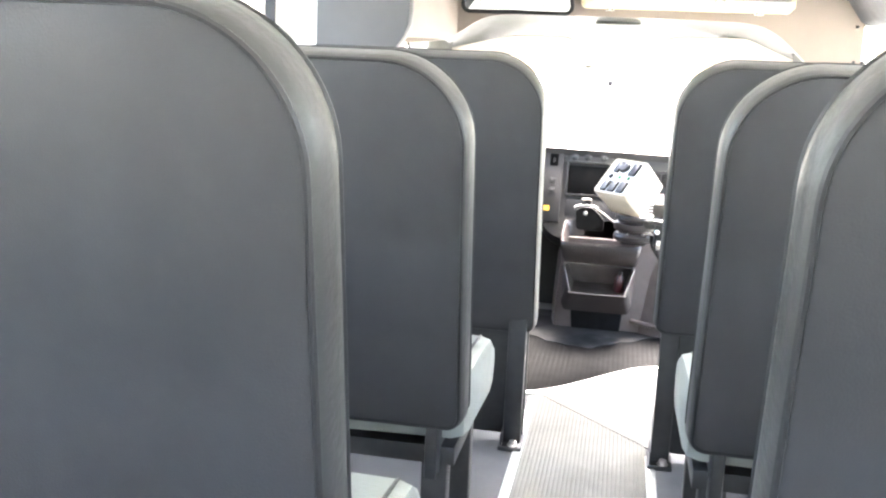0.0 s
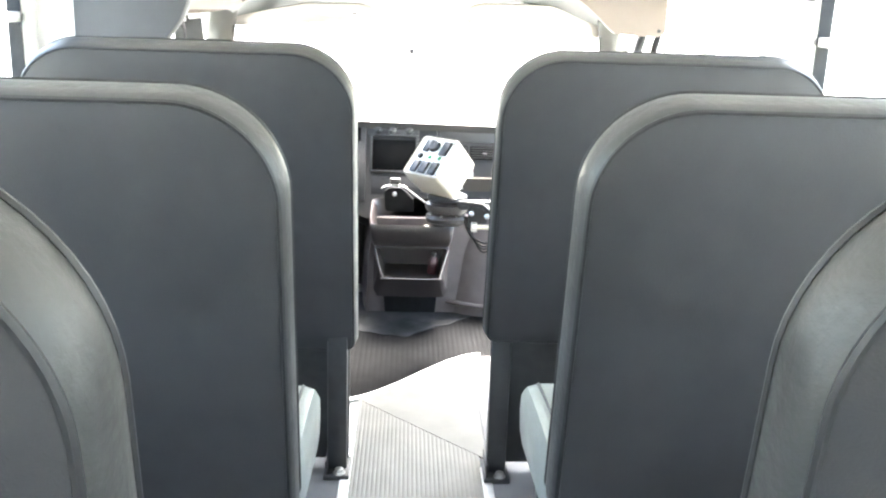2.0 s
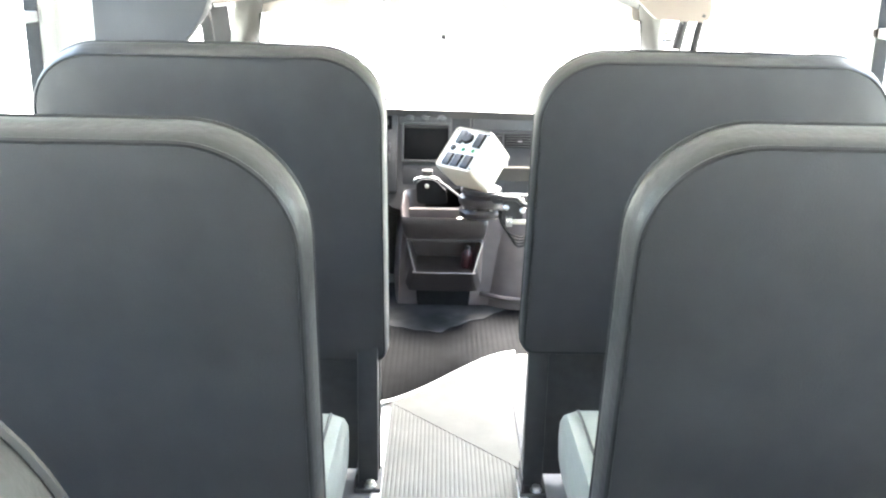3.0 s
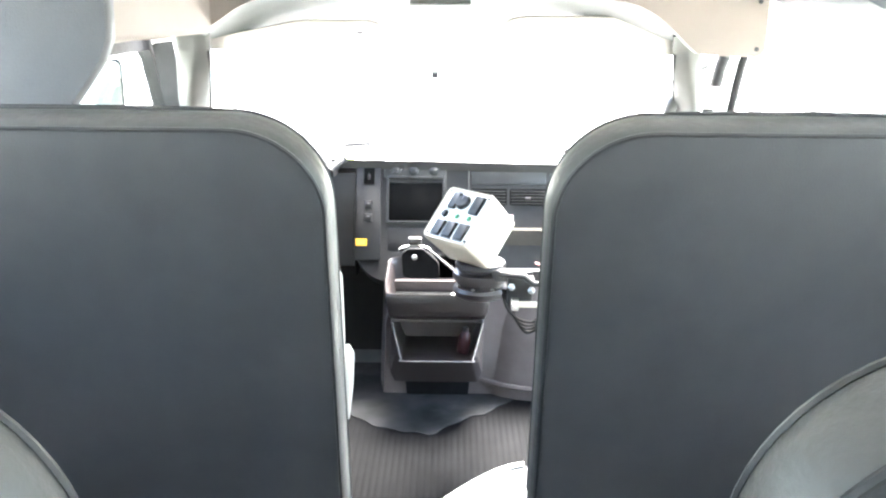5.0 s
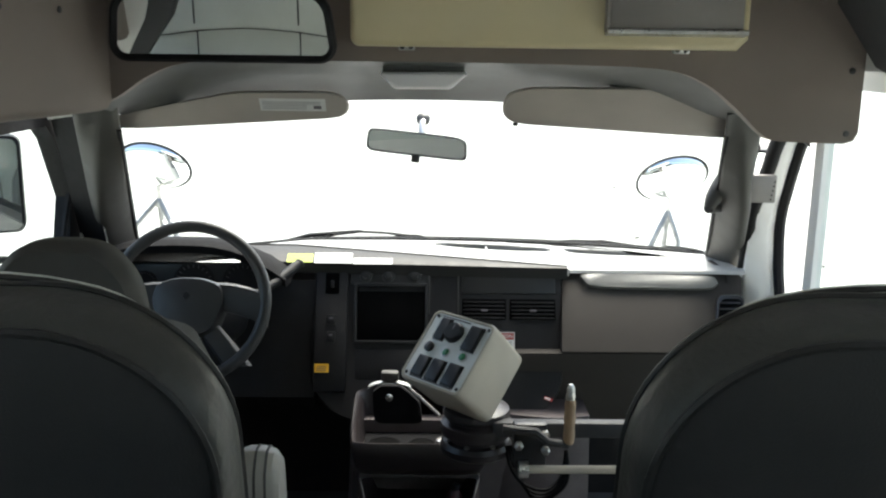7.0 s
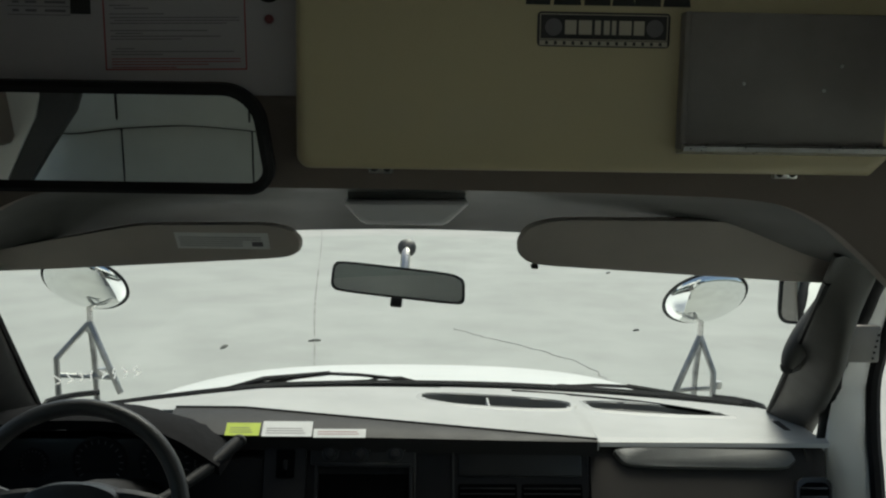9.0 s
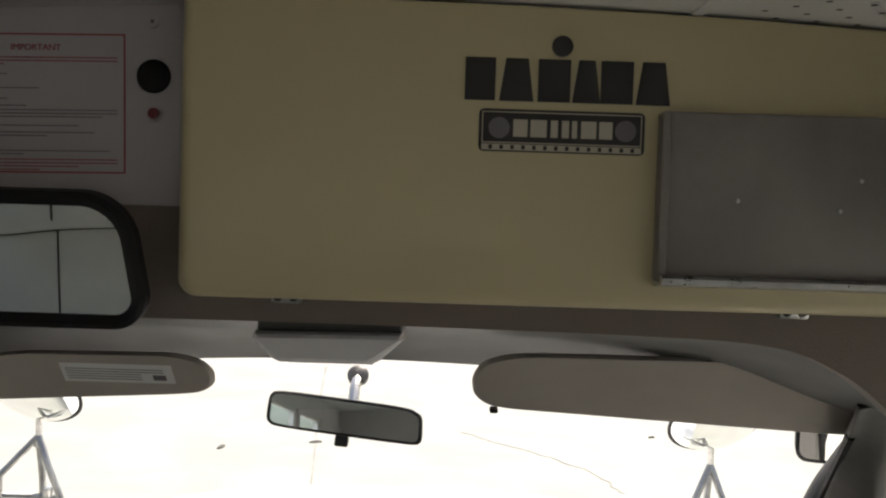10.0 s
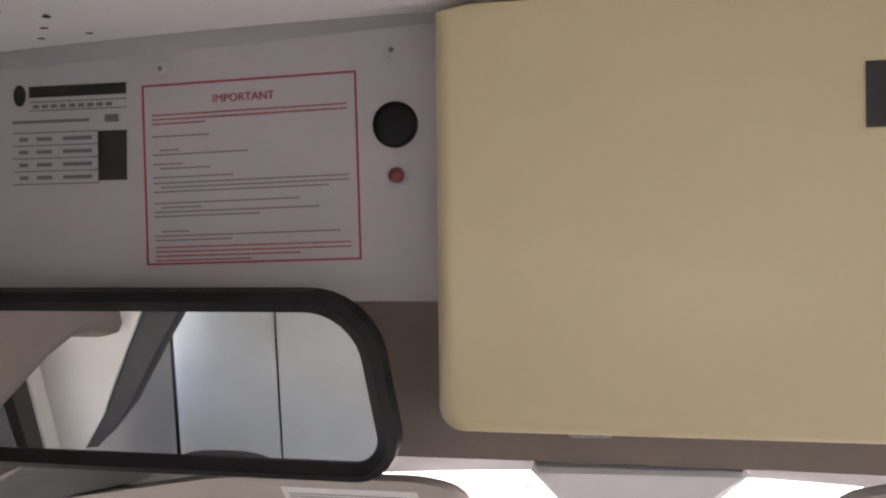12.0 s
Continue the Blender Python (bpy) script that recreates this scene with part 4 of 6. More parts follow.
vl = visor("beige fabric sun visor with a paper label", rounded([(-0.180, 1.190), (-0.176, 1.212), (-0.19, 1.230), (-0.225, 1.238), (-0.26, 1.2375), (-0.38, 1.2355), (-0.42, 1.2345), (-0.47, 1.225), (-0.71, 1.173), (-0.745, 1.165), (-0.73, 1.157), (-0.70, 1.146), (-0.66, 1.1445), (-0.27, 1.1715), (-0.235, 1.174), (-0.20, 1.178)], 5, 0.85), 1.235, -0.9)
part("clip", new_box(0.186, 0.197, 1.244, 1.260, 1.165, 1.172, 0.002), DASH_DARK, vr)
lab = pose(-0.299, 1.2275, 1.207, 42, 0, 0)
lb = part("paper_label", new_box(-0.072, 0.072, -0.0006, 0.0006, -0.019, 0.019, m=lab), PAPER, vl, "pale paper label")
bm = bmesh.new()
for z in (-0.012, -0.007, -0.002, 0.003, 0.008):
    box(bm, -0.066, 0.03 if z < 0 else 0.06, -0.0012, -0.0004, z, z + 0.0008, m=lab)
box(bm, 0.045, 0.062, -0.0012, -0.0004, -0.012, -0.002, m=lab)
part("print", bm, PALE_INK, lb, smooth=False)

# rear-view mirror on the windscreen
rv = thing("rear_view_mirror", "small black-rimmed mirror on the windscreen", "mirror", pose(-0.030, 1.520, 1.092, -8.5, 5, -3))
bm = bmesh.new()
rings(bm, [[Vector((x, y, z)) for x, z in rounded([(-0.128, 0.020), (-0.118, 0.031), (0.10, 0.029), (0.124, 0.018), (0.128, -0.022), (0.118, -0.030), (-0.115, -0.028), (-0.128, -0.018)], 4, 0.6)] for y in (0.0, 0.016)])
part("housing", bm, DASH_BLACK, rv)
part("mirror_glass", prism(bmesh.new(), rounded([(-0.123, 0.018), (-0.114, 0.0265), (0.098, 0.0245), (0.119, 0.015), (0.122, -0.019), (0.113, -0.0255), (-0.111, -0.0235), (-0.123, -0.015)], 4, 0.6), "y", -0.002, 0.003), MIRROR, rv, smooth=False)
part("lever", new_box(-0.012, 0.010, -0.006, 0.010, -0.046, -0.028, 0.003), DASH_BLACK, rv)
part("stalk", tube(bmesh.new(), [(0.008, 0.014, 0.02), (0.006, 0.025, 0.05), (0.006, 0.045, 0.062)], 0.009, 8), STEEL, rv)
part("mount", lathe(bmesh.new(), [(0.018, 0.0), (0.018, 0.008), (0.012, 0.012)], 16, pose(0.006, 0.052, 0.066, 60)), DASH_BLACK, rv)

# ---------------------------------------------------------------- dashboard
dash = thing("dashboard", "dark dashboard with a grey top and glove box", "dashboard")
def brow_k(x):
    return max(0.0, min(1.0, (0.38 - x) / 0.74))
def top_fn(x, v):
    """The pad: it starts behind the dark band and falls towards the glass."""
    k = brow_k(x)
    y0 = 1.592 + 0.10 * k + (0.046 if x > 0.385 else 0.0) + 0.02 * max(0.0, (x - 0.84) / 0.05) ** 2
    z0 = (0.741 if x > 0.385 else 0.757) + 0.031 * k - 0.22 * max(0.0, -0.38 - x)
    y1 = 2.125 - 0.2 * (x / 0.92) ** 2
    y0 = min(y0 + 0.6 * max(0.0, -0.365 - x), y1 - 0.04)
    return (x, y0 + (y1 - y0) * v, z0 + (0.724 - 0.06 * max(0.0, -0.38 - x) - z0) * v - 0.010 * max(0.0, (v - 0.8) / 0.2) ** 2)
TRAY_O = rounded([(0.020, 1.985), (0.022, 1.918), (0.105, 1.866), (0.235, 1.845), (0.365, 1.862), (0.372, 1.932), (0.245, 1.974), (0.10, 1.992)], 4, 0.55)
LEAF_O = rounded([(0.402, 1.958), (0.430, 1.880), (0.56, 1.850), (0.735, 1.838), (0.74, 1.848), (0.632, 1.918), (0.50, 1.955)], 4, 0.5)
def within(p, loop):
    hit = False
    for (ax, ay), (bx, by) in zip(loop, loop[1:] + loop[:1]):
        if (ay > p[1]) != (by > p[1]) and p[0] < ax + (bx - ax) * (p[1] - ay) / (by - ay):
            hit = not hit
    return hit
bm = sheet(bmesh.new(), top_fn, steps(-0.90, 0.868, 118), steps(0, 1, 36), (0, 0, -0.02))
bmesh.ops.delete(bm, geom=[f for f in bm.faces if any(within(f.calc_center_median(), o) for o in (TRAY_O, LEAF_O))], context="FACES")
top_pad = part("top_pad", bm, DASH_GREY, dash, "grey grained dash top")
def pad_z(x, y):
    lo, hi = top_fn(x, 0.0), top_fn(x, 1.0)
    v = (y - lo[1]) / (hi[1] - lo[1])
    return lo[2] + (0.724 - 0.06 * max(0.0, -0.38 - x) - lo[2]) * v - 0.010 * max(0.0, (v - 0.8) / 0.2) ** 2
bm = bmesh.new()
def brow_fn(x, v):
    k = brow_k(x)
    return (x, 1.590 + (0.006 + 0.10 * k) * v, 0.756 + 0.012 * k + (0.019 * k + 0.003) * math.sin(v * math.pi / 2) ** 0.8)
sheet(bm, brow_fn, steps(-0.50, 0.375, 24), steps(0, 1, 6), (0, 0, -0.03))
part("brow", bm, BROW, dash, "dark grey band above the centre stack")
part("seam", tube(bmesh.new(), [(x, brow_fn(x, 1.0)[1] + 0.003, brow_fn(x, 1.0)[2] + 0.0005) for x in steps(-0.50, 0.375, 30)], 0.003, 6), SEAL, dash, "dark seam along the pad")
def recess(name, loop, deep, text):
    """A moulded hollow with a raised lip, let into the pad."""
    cx, cy = (sum(p[i] for p in loop) / len(loop) for i in (0, 1))
    a, b = (max(abs(p[i] - c) for p in loop) for i, c in ((0, cx), (1, cy)))
    def grown(w):
        out = []
        for x, y in loop:
            g = Vector(((x - cx) / a ** 2, (y - cy) / b ** 2)).normalized() * w
            out.append((x + g.x, y + g.y))
        return out
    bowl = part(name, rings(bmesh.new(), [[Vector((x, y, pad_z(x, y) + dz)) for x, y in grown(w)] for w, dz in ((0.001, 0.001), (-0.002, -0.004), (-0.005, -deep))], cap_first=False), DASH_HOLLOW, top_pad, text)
    part("lip", rings(bmesh.new(), [[Vector((x, y, pad_z(x, y) + dz)) for x, y in grown(w)] for w, dz in ((0.019, -0.001), (0.015, 0.0012), (0.003, 0.0024), (-0.001, -0.002))], cap_first=False, cap_last=False), DASH_GREY, bowl)
    return bowl
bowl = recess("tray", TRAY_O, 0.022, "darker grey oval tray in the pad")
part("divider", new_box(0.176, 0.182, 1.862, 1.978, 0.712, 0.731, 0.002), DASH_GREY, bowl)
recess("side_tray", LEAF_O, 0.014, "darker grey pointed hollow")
for pts in ([(-0.127, 2.088), (-0.03, 2.09), (0.068, 2.086)], [(-0.485, 2.045), (-0.40, 2.060), (-0.326, 2.070)], [(0.246, 2.045), (0.388, 2.018), (0.551, 1.958), (0.694, 1.872)]):
    line = smooth([(x, y, pad_z(x, y)) for x, y in pts], 4)
    part("defrost_slot", tube(bmesh.new(), line, 0.0045, 6), DARK_GAP, top_pad, "long dark defrost slot")

M_STACK = Matrix(((1, 0, 0, 0.02), (0, 0.41, -0.912, 1.45), (0, 0.912, 0.41, 0.40), (0, 0, 0, 1)))
bm = bmesh.new()
so = round_rect(-0.325, 0.34, -0.02, 0.385, 0.012, 8, 0.13)
rings(bm, [[M_STACK @ Vector((x * k, z, w_)) for x, z in so] for k, w_ in ((1.0, -0.16), (1.0, -0.006), (0.985, 0.004))])
stack = part("centre_console", bm, DASH_DARK, dash, "dark plastic centre stack")
def on_stack(name, x0, x1, v0, v1, w0, w1, material, bevel=0.003, label="", par=None):
    return part(name, new_box(x0, x1, v0, v1, w0, w1, bevel, m=M_STACK), material, par or stack, label)
bm = bmesh.new()
for q in ((-0.215, -0.02, 0.332, 0.34), (-0.215, -0.02, 0.18, 0.186), (-0.215, -0.208, 0.18, 0.34), (-0.026, -0.02, 0.18, 0.34)):
    box(bm, q[0], q[1], q[2], q[3], 0.0, 0.012, 0.002, m=M_STACK)
part("radio_bezel", bm, DASH_BLACK, stack)
on_stack("radio_opening", -0.206, -0.028, 0.188, 0.318, 0.003, 0.006, DARK_GAP)
on_stack("climate_panel", -0.225, -0.015, 0.335, 0.383, 0.002, 0.009, DASH_BLACK)
for x in (-0.185, -0.125, -0.055):
    k = lathe(bmesh.new(), [(0.017, 0.0), (0.016, 0.004), (0.009, 0.006), (0.008, 0.014), (0.002, 0.015)], 18, M_STACK @ pose(x, 0.358, 0.008))
    kn = part("knob", k, DASH_BLACK, stack)
    bm = bmesh.new()
    tube(bm, [M_STACK @ Vector((x + 0.020 * math.cos(a), 0.358 + 0.020 * math.sin(a), 0.0095)) for a in steps(0.3, 2.8, 10)], 0.0013, 4)
    part("scale_mark", bm, PAPER, kn)
for x in (-0.016, 0.062):
    on_stack("divider", x - 0.002, x + 0.002, 0.26, 0.385, 0.003, 0.009, PILLAR, 0.001, "thin grey divider")
on_stack("upper_panel", 0.072, 0.322, 0.315, 0.378, 0.002, 0.007, DASH_BLACK)
for x0, x1 in ((0.072, 0.19), (0.2, 0.322)):
    vent = on_stack("air_vent", x0, x1, 0.245, 0.30, 0.002, 0.006, DARK_GAP)
    for i in range(5):
        part("vane", new_box(x0 + 0.004, x1 - 0.004, 0.2475 + 0.0105 * i, 0.2505 + 0.0105 * i, 0.004, 0.012, 0.001, m=M_STACK), DASH_DARK, vent)
    part("tab", new_box((x0 + x1) / 2 - 0.009, (x0 + x1) / 2 + 0.009, 0.265, 0.271, 0.010, 0.016, 0.002, m=M_STACK), PALE_INK, vent)
on_stack("lower_panel", -0.21, 0.20, 0.085, 0.165, 0.0005, 0.005, DASH_DARK, 0.004)
on_stack("switch_strip", -0.318, -0.232, 0.05, 0.382, 0.004, 0.012, DASH_DARK, 0.006)
v2 = on_stack("slot_vent", -0.292, -0.256, 0.31, 0.365, 0.011, 0.014, DARK_GAP)
part("tab", new_box(-0.278, -0.270, 0.325, 0.345, 0.012, 0.02, 0.002, m=M_STACK), DASH_DARK, v2)
for v in (0.24, 0.195):
    sw = on_stack("rocker_switch", -0.287, -0.262, v - 0.014, v + 0.014, 0.011, 0.016, SWITCH)
    part("mark", new_box(-0.279, -0.270, v + 0.002, v + 0.006, 0.0155, 0.0168, m=M_STACK), PALE_INK, sw, smooth=False)
on_stack("slot_trim", -0.318, -0.232, 0.383, 0.387, 0.004, 0.014, ALU, 0.001)
yl = thing("yellow_label", "small yellow sticker beside the centre stack", "sticker", M_STACK @ pose(-0.296, 0.112, 0.0125))
part("sheet", new_box(-0.0185, 0.0185, -0.0115, 0.0115, 0, 0.0008), YELLOW, yl)
bm = bmesh.new()
for z in (-0.007, -0.002, 0.003):
    box(bm, -0.013, 0.012, z, z + 0.0022, 0.0008, 0.0012)
part("print", bm, WOOD, yl, smooth=False)
cs = thing("caution_sign", "white caution sign with a red heading on the dashboard", "sign", M_STACK @ pose(0.176, 0.175, 0.0075) @ Matrix.Diagonal((1.08, 1.0, 1.0, 1.0)))
part("sheet", new_box(-0.033, 0.033, -0.06, 0.036, 0, 0.001), PAPER, cs)
part("red_band", new_box(-0.031, 0.031, 0.016, 0.034, 0.001, 0.0015), RED, cs, smooth=False)
words("heading", "CAUTION", 0.0125, pose(0, 0.025, 0.0018), PAPER, cs)
words("line", "VEHICLE", 0.0135, pose(0, 0.005, 0.0014), INK, cs)
words("line", "ROOF", 0.0135, pose(-0.008, -0.008, 0.0014), INK, cs)
bm = bmesh.new()
for z in (-0.022, -0.036, -0.050):
    for x0, x1 in ((-0.026, -0.006), (-0.002, 0.024)):
        box(bm, x0, x1, z - 0.004, z + 0.004, 0.001, 0.0014)
part("print", bm, INK, cs, smooth=False)
# stickers on the dark band
for lbl, x0, x1, dz, mt in (("lime green sticker on the dash band", -0.376, -0.308, 0.026, LIME), ("white sticker on the dash band", -0.303, -0.203, 0.032, PAPER), ("white sticker with red print on the dash band", -0.2, -0.095, 0.014, PAPER)):
    st = thing("dash_sticker", lbl, "sticker")
    k = brow_k((x0 + x1) / 2)
    m = pose((x0 + x1) / 2, 1.586, 0.757 + 0.012 * k, 40 - 12 * k, 0, 0)
    part("sheet", new_box(-(x1 - x0) / 2, (x1 - x0) / 2, -0.002, dz + 0.006, 0, 0.0012, m=m), mt, st)
    bm = bmesh.new()
    for z in (0.006, 0.012, 0.018):
        if z < dz:
            box(bm, -(x1 - x0) / 2 + 0.008, (x1 - x0) / 2 - 0.01 - 0.6 * z, z, z + 0.0012, 0.0012, 0.0016, m=m)
    part("print", bm, RED if dz < 0.015 else PALE_INK, st, smooth=False)

# glove box side: one sloping face from the knee line up to the pad
SLOPE = Matrix(((1, 0, 0, 0), (0, 0.675, -0.738, 1.475), (0, 0.738, 0.675, 0.560), (0, 0, 0, 1)))
def face_end(v):
    return 0.822 + 0.20 * v
def slope_fn(u, v):
    return SLOPE @ Vector((0.352 + 0.06 * v + (face_end(v) - 0.352 - 0.06 * v) * u, v, 0.008 * math.sin(math.pi * min(1.0, v / 0.237)) - 0.02 * max(0.0, (u - 0.94) / 0.06) ** 2))
lid = part("glove_box_lid", sheet(bmesh.new(), slope_fn, steps(0, 1, 40), steps(0, 0.237, 12), (0, 0.05, -0.02)), GLOVE, dash, "taupe sloping glove box face")
lip_o = rounded([(0.405, 0.226), (0.780, 0.222), (0.790, 0.200), (0.765, 0.181), (0.435, 0.184)], 4, 0.5)
part("shelf_lip", rings(bmesh.new(), [[SLOPE @ Vector((0.6 + (x - 0.6) * k, 0.21 + (v - 0.21) * k, w_)) for x, v in lip_o] for k, w_ in ((1.0, -0.004), (1.0, 0.010), (0.985, 0.016), (0.95, 0.017))]), DASH_HOLLOW, lid, "grey moulded grip ledge")
part("ledge_shadow_gap", sheet(bmesh.new(), lambda x, v: SLOPE @ Vector((x, v, 0.0045 + 0.0075 * math.sin(math.pi * min(1.0, v / 0.237)) * 0.6)), steps(0.41, 0.86, 10), [0.2335, 0.2365], (0, 0.002, -0.002)), DARK_GAP, lid)
bm = prism(bmesh.new(), [(1.618, 0.737), (1.622, 0.745), (1.645, 0.748), (1.66, 0.738)], "x", 0.385, 0.867)
part("pad_edge", bm, DASH_GREY, dash)
part("lid_gap", sheet(bmesh.new(), lambda u, v: SLOPE @ Vector((0.352 + 0.472 * u, v, 0.001)), steps(0, 1, 6), [-0.004, 0.001], (0, 0.01, -0.004)), DARK_GAP, dash)
bm = sheet(bmesh.new(), lambda x, v: (x, 1.478 + 0.004 * math.sin(v * 3.1) + 0.075 * (1 - v) ** 1.5, 0.34 + 0.215 * v), steps(0.19, 0.828, 10), steps(0, 1, 8), (0, 0.08, 0))
part("knee_panel", bm, GLOVE, dash)
part("dash_end", prism(bmesh.new(), [(1.48, 0.555), (1.63, 0.738), (1.80, 0.735), (1.80, 0.36), (1.55, 0.34)], "x", 0.815, 0.829), GLOVE, dash)
ev_o = round_rect(0.752, 0.826, 0.034, 0.164, 0.020, 5)
def on_face(loop, w_, k=1.0):
    return [SLOPE @ Vector((0.789 + (x - 0.789) * k + 0.2 * (v - 0.034), 0.099 + (v - 0.099) * k, w_)) for x, v in loop]
ev = part("end_vent_housing", rings(bmesh.new(), [on_face(ev_o, q, k) for q, k in ((-0.01, 1.0), (0.016, 1.0), (0.019, 0.96), (0.017, 0.88))]), DASH_BLACK, lid, "glossy black end vent")
part("vent_hole", rings(bmesh.new(), [on_face(ev_o, q, 0.80) for q in (0.0165, 0.0185)]), DARK_GAP, ev)
for dv in (0.06, 0.078, 0.118, 0.136):
    part("vane", new_box(0.762 + 0.2 * (dv - 0.034), 0.816 + 0.2 * (dv - 0.034), dv, dv + 0.004, 0.017, 0.022, 0.001, m=SLOPE), DASH_BLACK, ev)
part("vent_tab", new_box(0.797, 0.807, 0.090, 0.108, 0.018, 0.027, 0.003, m=SLOPE), PALE_INK, ev)
# instrument hood on the driver's side
bm = bmesh.new()
loops = []
for x in steps(-0.93, -0.362, 16):
    k = max(0.0, 1 - abs((x + 0.62) / (0.252 if x > -0.62 else 0.33)) ** 2.6)
    zt = 0.757 + 0.088 * k
    loops.append([Vector((x, 1.47, zt - 0.028)), Vector((x, 1.465, zt - 0.008)), Vector((x, 1.49, zt)), Vector((x, 1.57, zt - 0.006)), Vector((x, 1.72, 0.735 + 0.25 * (zt - 0.757))), Vector((x, 2.07 - 0.2 * (x / 0.92) ** 2, 0.700)), Vector((x, 2.07 - 0.2 * (x / 0.92) ** 2, 0.68)), Vector((x, 1.55, zt - 0.035))])
rings(bm, loops)
part("instrument_hood", bm, TRAY, dash)
part("instrument_face", new_box(-0.90, -0.385, 1.575, 1.60, 0.60, 0.765, 0.01), DASH_BLACK, dash)
for x, r in ((-0.75, 0.03), (-0.62, 0.055), (-0.49, 0.055), (-0.415, 0.022)):
    g = part("gauge", lathe(bmesh.new(), [(r, 0), (r, 0.004), (r * 0.92, 0.005), (r * 0.9, 0.002)], 24, pose(x, 1.575, 0.715, 90)), DASH_DARK, dash)
    bm = bmesh.new()
    for a in steps(-0.6, 3.74, 14):
        c, s_ = math.cos(a), math.sin(a)
        tube(bm, [(x + r * 0.72 * c, 1.570, 0.715 + r * 0.72 * s_), (x + r * 0.86 * c, 1.570, 0.715 + r * 0.86 * s_)], 0.0012, 4)
    part("dial_mark", bm, PALE_INK, g, smooth=False)
bm = bmesh.new()
prism(bm, [(1.58, 0.72), (1.50, 0.42), (1.56, 0.36), (1.75, 0.36), (1.75, 0.72)], "x", -0.93, -0.30)
part("driver_knee_panel", bm, DASH_DARK, dash)
part("headlamp_switch", new_box(-0.89, -0.83, 1.545, 1.56, 0.585, 0.62, 0.004), DASH_BLACK, dash)
part("firewall", new_box(-0.93, 0.92, 1.80, 1.84, -0.06, 0.68), DASH_DARK, dash)

# steering wheel
sw_m = pose(-0.540, 1.200, 0.765, -22, 0, 0)
wheel = thing("steering_wheel", "black four-spoke steering wheel", "steering wheel", sw_m)
R = 0.174
bm = bmesh.new()
tube(bm, [(R * math.cos(a), 0, R * math.sin(a)) for a in steps(0, 2 * math.pi, 72)[:-1]], 0.0138, 12, closed=True)
part("rim", bm, WHEEL_GRIP, wheel, "black moulded rim")
bm = bmesh.new()
rings(bm, [[Vector((x * k, y, z * k)) for x, z in rounded([(-0.076, 0.040), (-0.03, 0.056), (0.03, 0.056), (0.076, 0.040), (0.085, 0.0), (0.058, -0.078), (-0.058, -0.078), (-0.085, 0.0)], 4, 0.7)] for k, y in ((1, 0.045), (1.0, 0.004), (0.93, -0.012), (0.6, -0.02))])
hub = part("hub", bm, WHEEL_GRIP, wheel, "dark padded hub")
part("emblem", lathe(bmesh.new(), [(0.011, 0), (0.010, 0.0015)], 4, pose(0, -0.0205, 0.012, 90)), SWITCH, hub)
for s in (-1, 1):
    bm = bmesh.new()
    rings(bm, [[Vector((s * (0.06 + 0.12 * t), 0.012 - 0.01 * t + dy, 0.030 - 0.028 * t * t + dz)) for dy, dz in ((-0.006, -0.048 - 0.010 * t), (-0.012, -0.040 - 0.006 * t), (-0.014, -0.01), (-0.012, 0.010), (-0.004, 0.016), (0.010, 0.014), (0.010, -0.048 - 0.010 * t))] for t in steps(0, 1, 6)])
    part("spoke", bm, WHEEL_GRIP, wheel)
    bm = bmesh.new()
    rings(bm, [[Vector((s * (0.040 + 0.070 * t + dx), 0.012 + dy, -0.052 - 0.080 * t - 0.01 * t * t)) for dx, dy in ((-0.030, 0.0), (-0.022, -0.008), (0.0, -0.011), (0.022 + 0.006 * t, -0.008), (0.030 + 0.008 * t, 0.0), (0.026, 0.012), (-0.026, 0.012))] for t in steps(0, 1, 6)])
    part("lower_spoke", bm, WHEEL_GRIP, wheel)
part("column", lathe(bmesh.new(), [(0.05, 0.03), (0.06, 0.10), (0.065, 0.40)], 16, pose(0, 0, 0, -90)), DASH_DARK, wheel)
part("stalk", tube(bmesh.new(), [(-0.03, 0.07, 0.03), (-0.12, 0.06, 0.035), (-0.145, 0.055, 0.04)], [0.007, 0.006, 0.010], 8), DASH_BLACK, wheel)
part("shift_lever", tube(bmesh.new(), [(0.05, 0.15, -0.005), (0.11, 0.21, 0.04), (0.16, 0.26, 0.085), (0.198, 0.295, 0.128), (0.207, 0.303, 0.137)], [0.009, 0.010, 0.012, 0.013, 0.012], 10), DASH_DARK, wheel, "dark gear lever on the column")
part("lever_tip", lathe(bmesh.new(), [(0.0125, -0.003), (0.0135, 0.0), (0.010, 0.005), (0.002, 0.007)], 14, pose(0.206, 0.301, 0.136, -40, 25, 0)), PILLAR, wheel, "grey lever tip")

# ---------------------------------------------------------------- engine cover, switch box, door lever
cover = thing("engine_cover", "dark engine cover with cup holders and an open bin", "engine cover")
bm = bmesh.new()
def cover_loop(y, k):
    return [Vector((x, y, z)) for x, z in ((-0.20 * k - 0.0, 0.0), (-0.19 * k, 0.25), (-0.165 * k, 0.40), (0.20 * k, 0.40), (0.26 * k, 0.25), (0.31 * k, 0.0))]
rings(bm, [cover_loop(y, k) for y, k in ((1.40, 1.0), (1.50, 1.08), (1.85, 1.2))])
part("shell", bm, CARPET, cover, "taupe moulded shell")
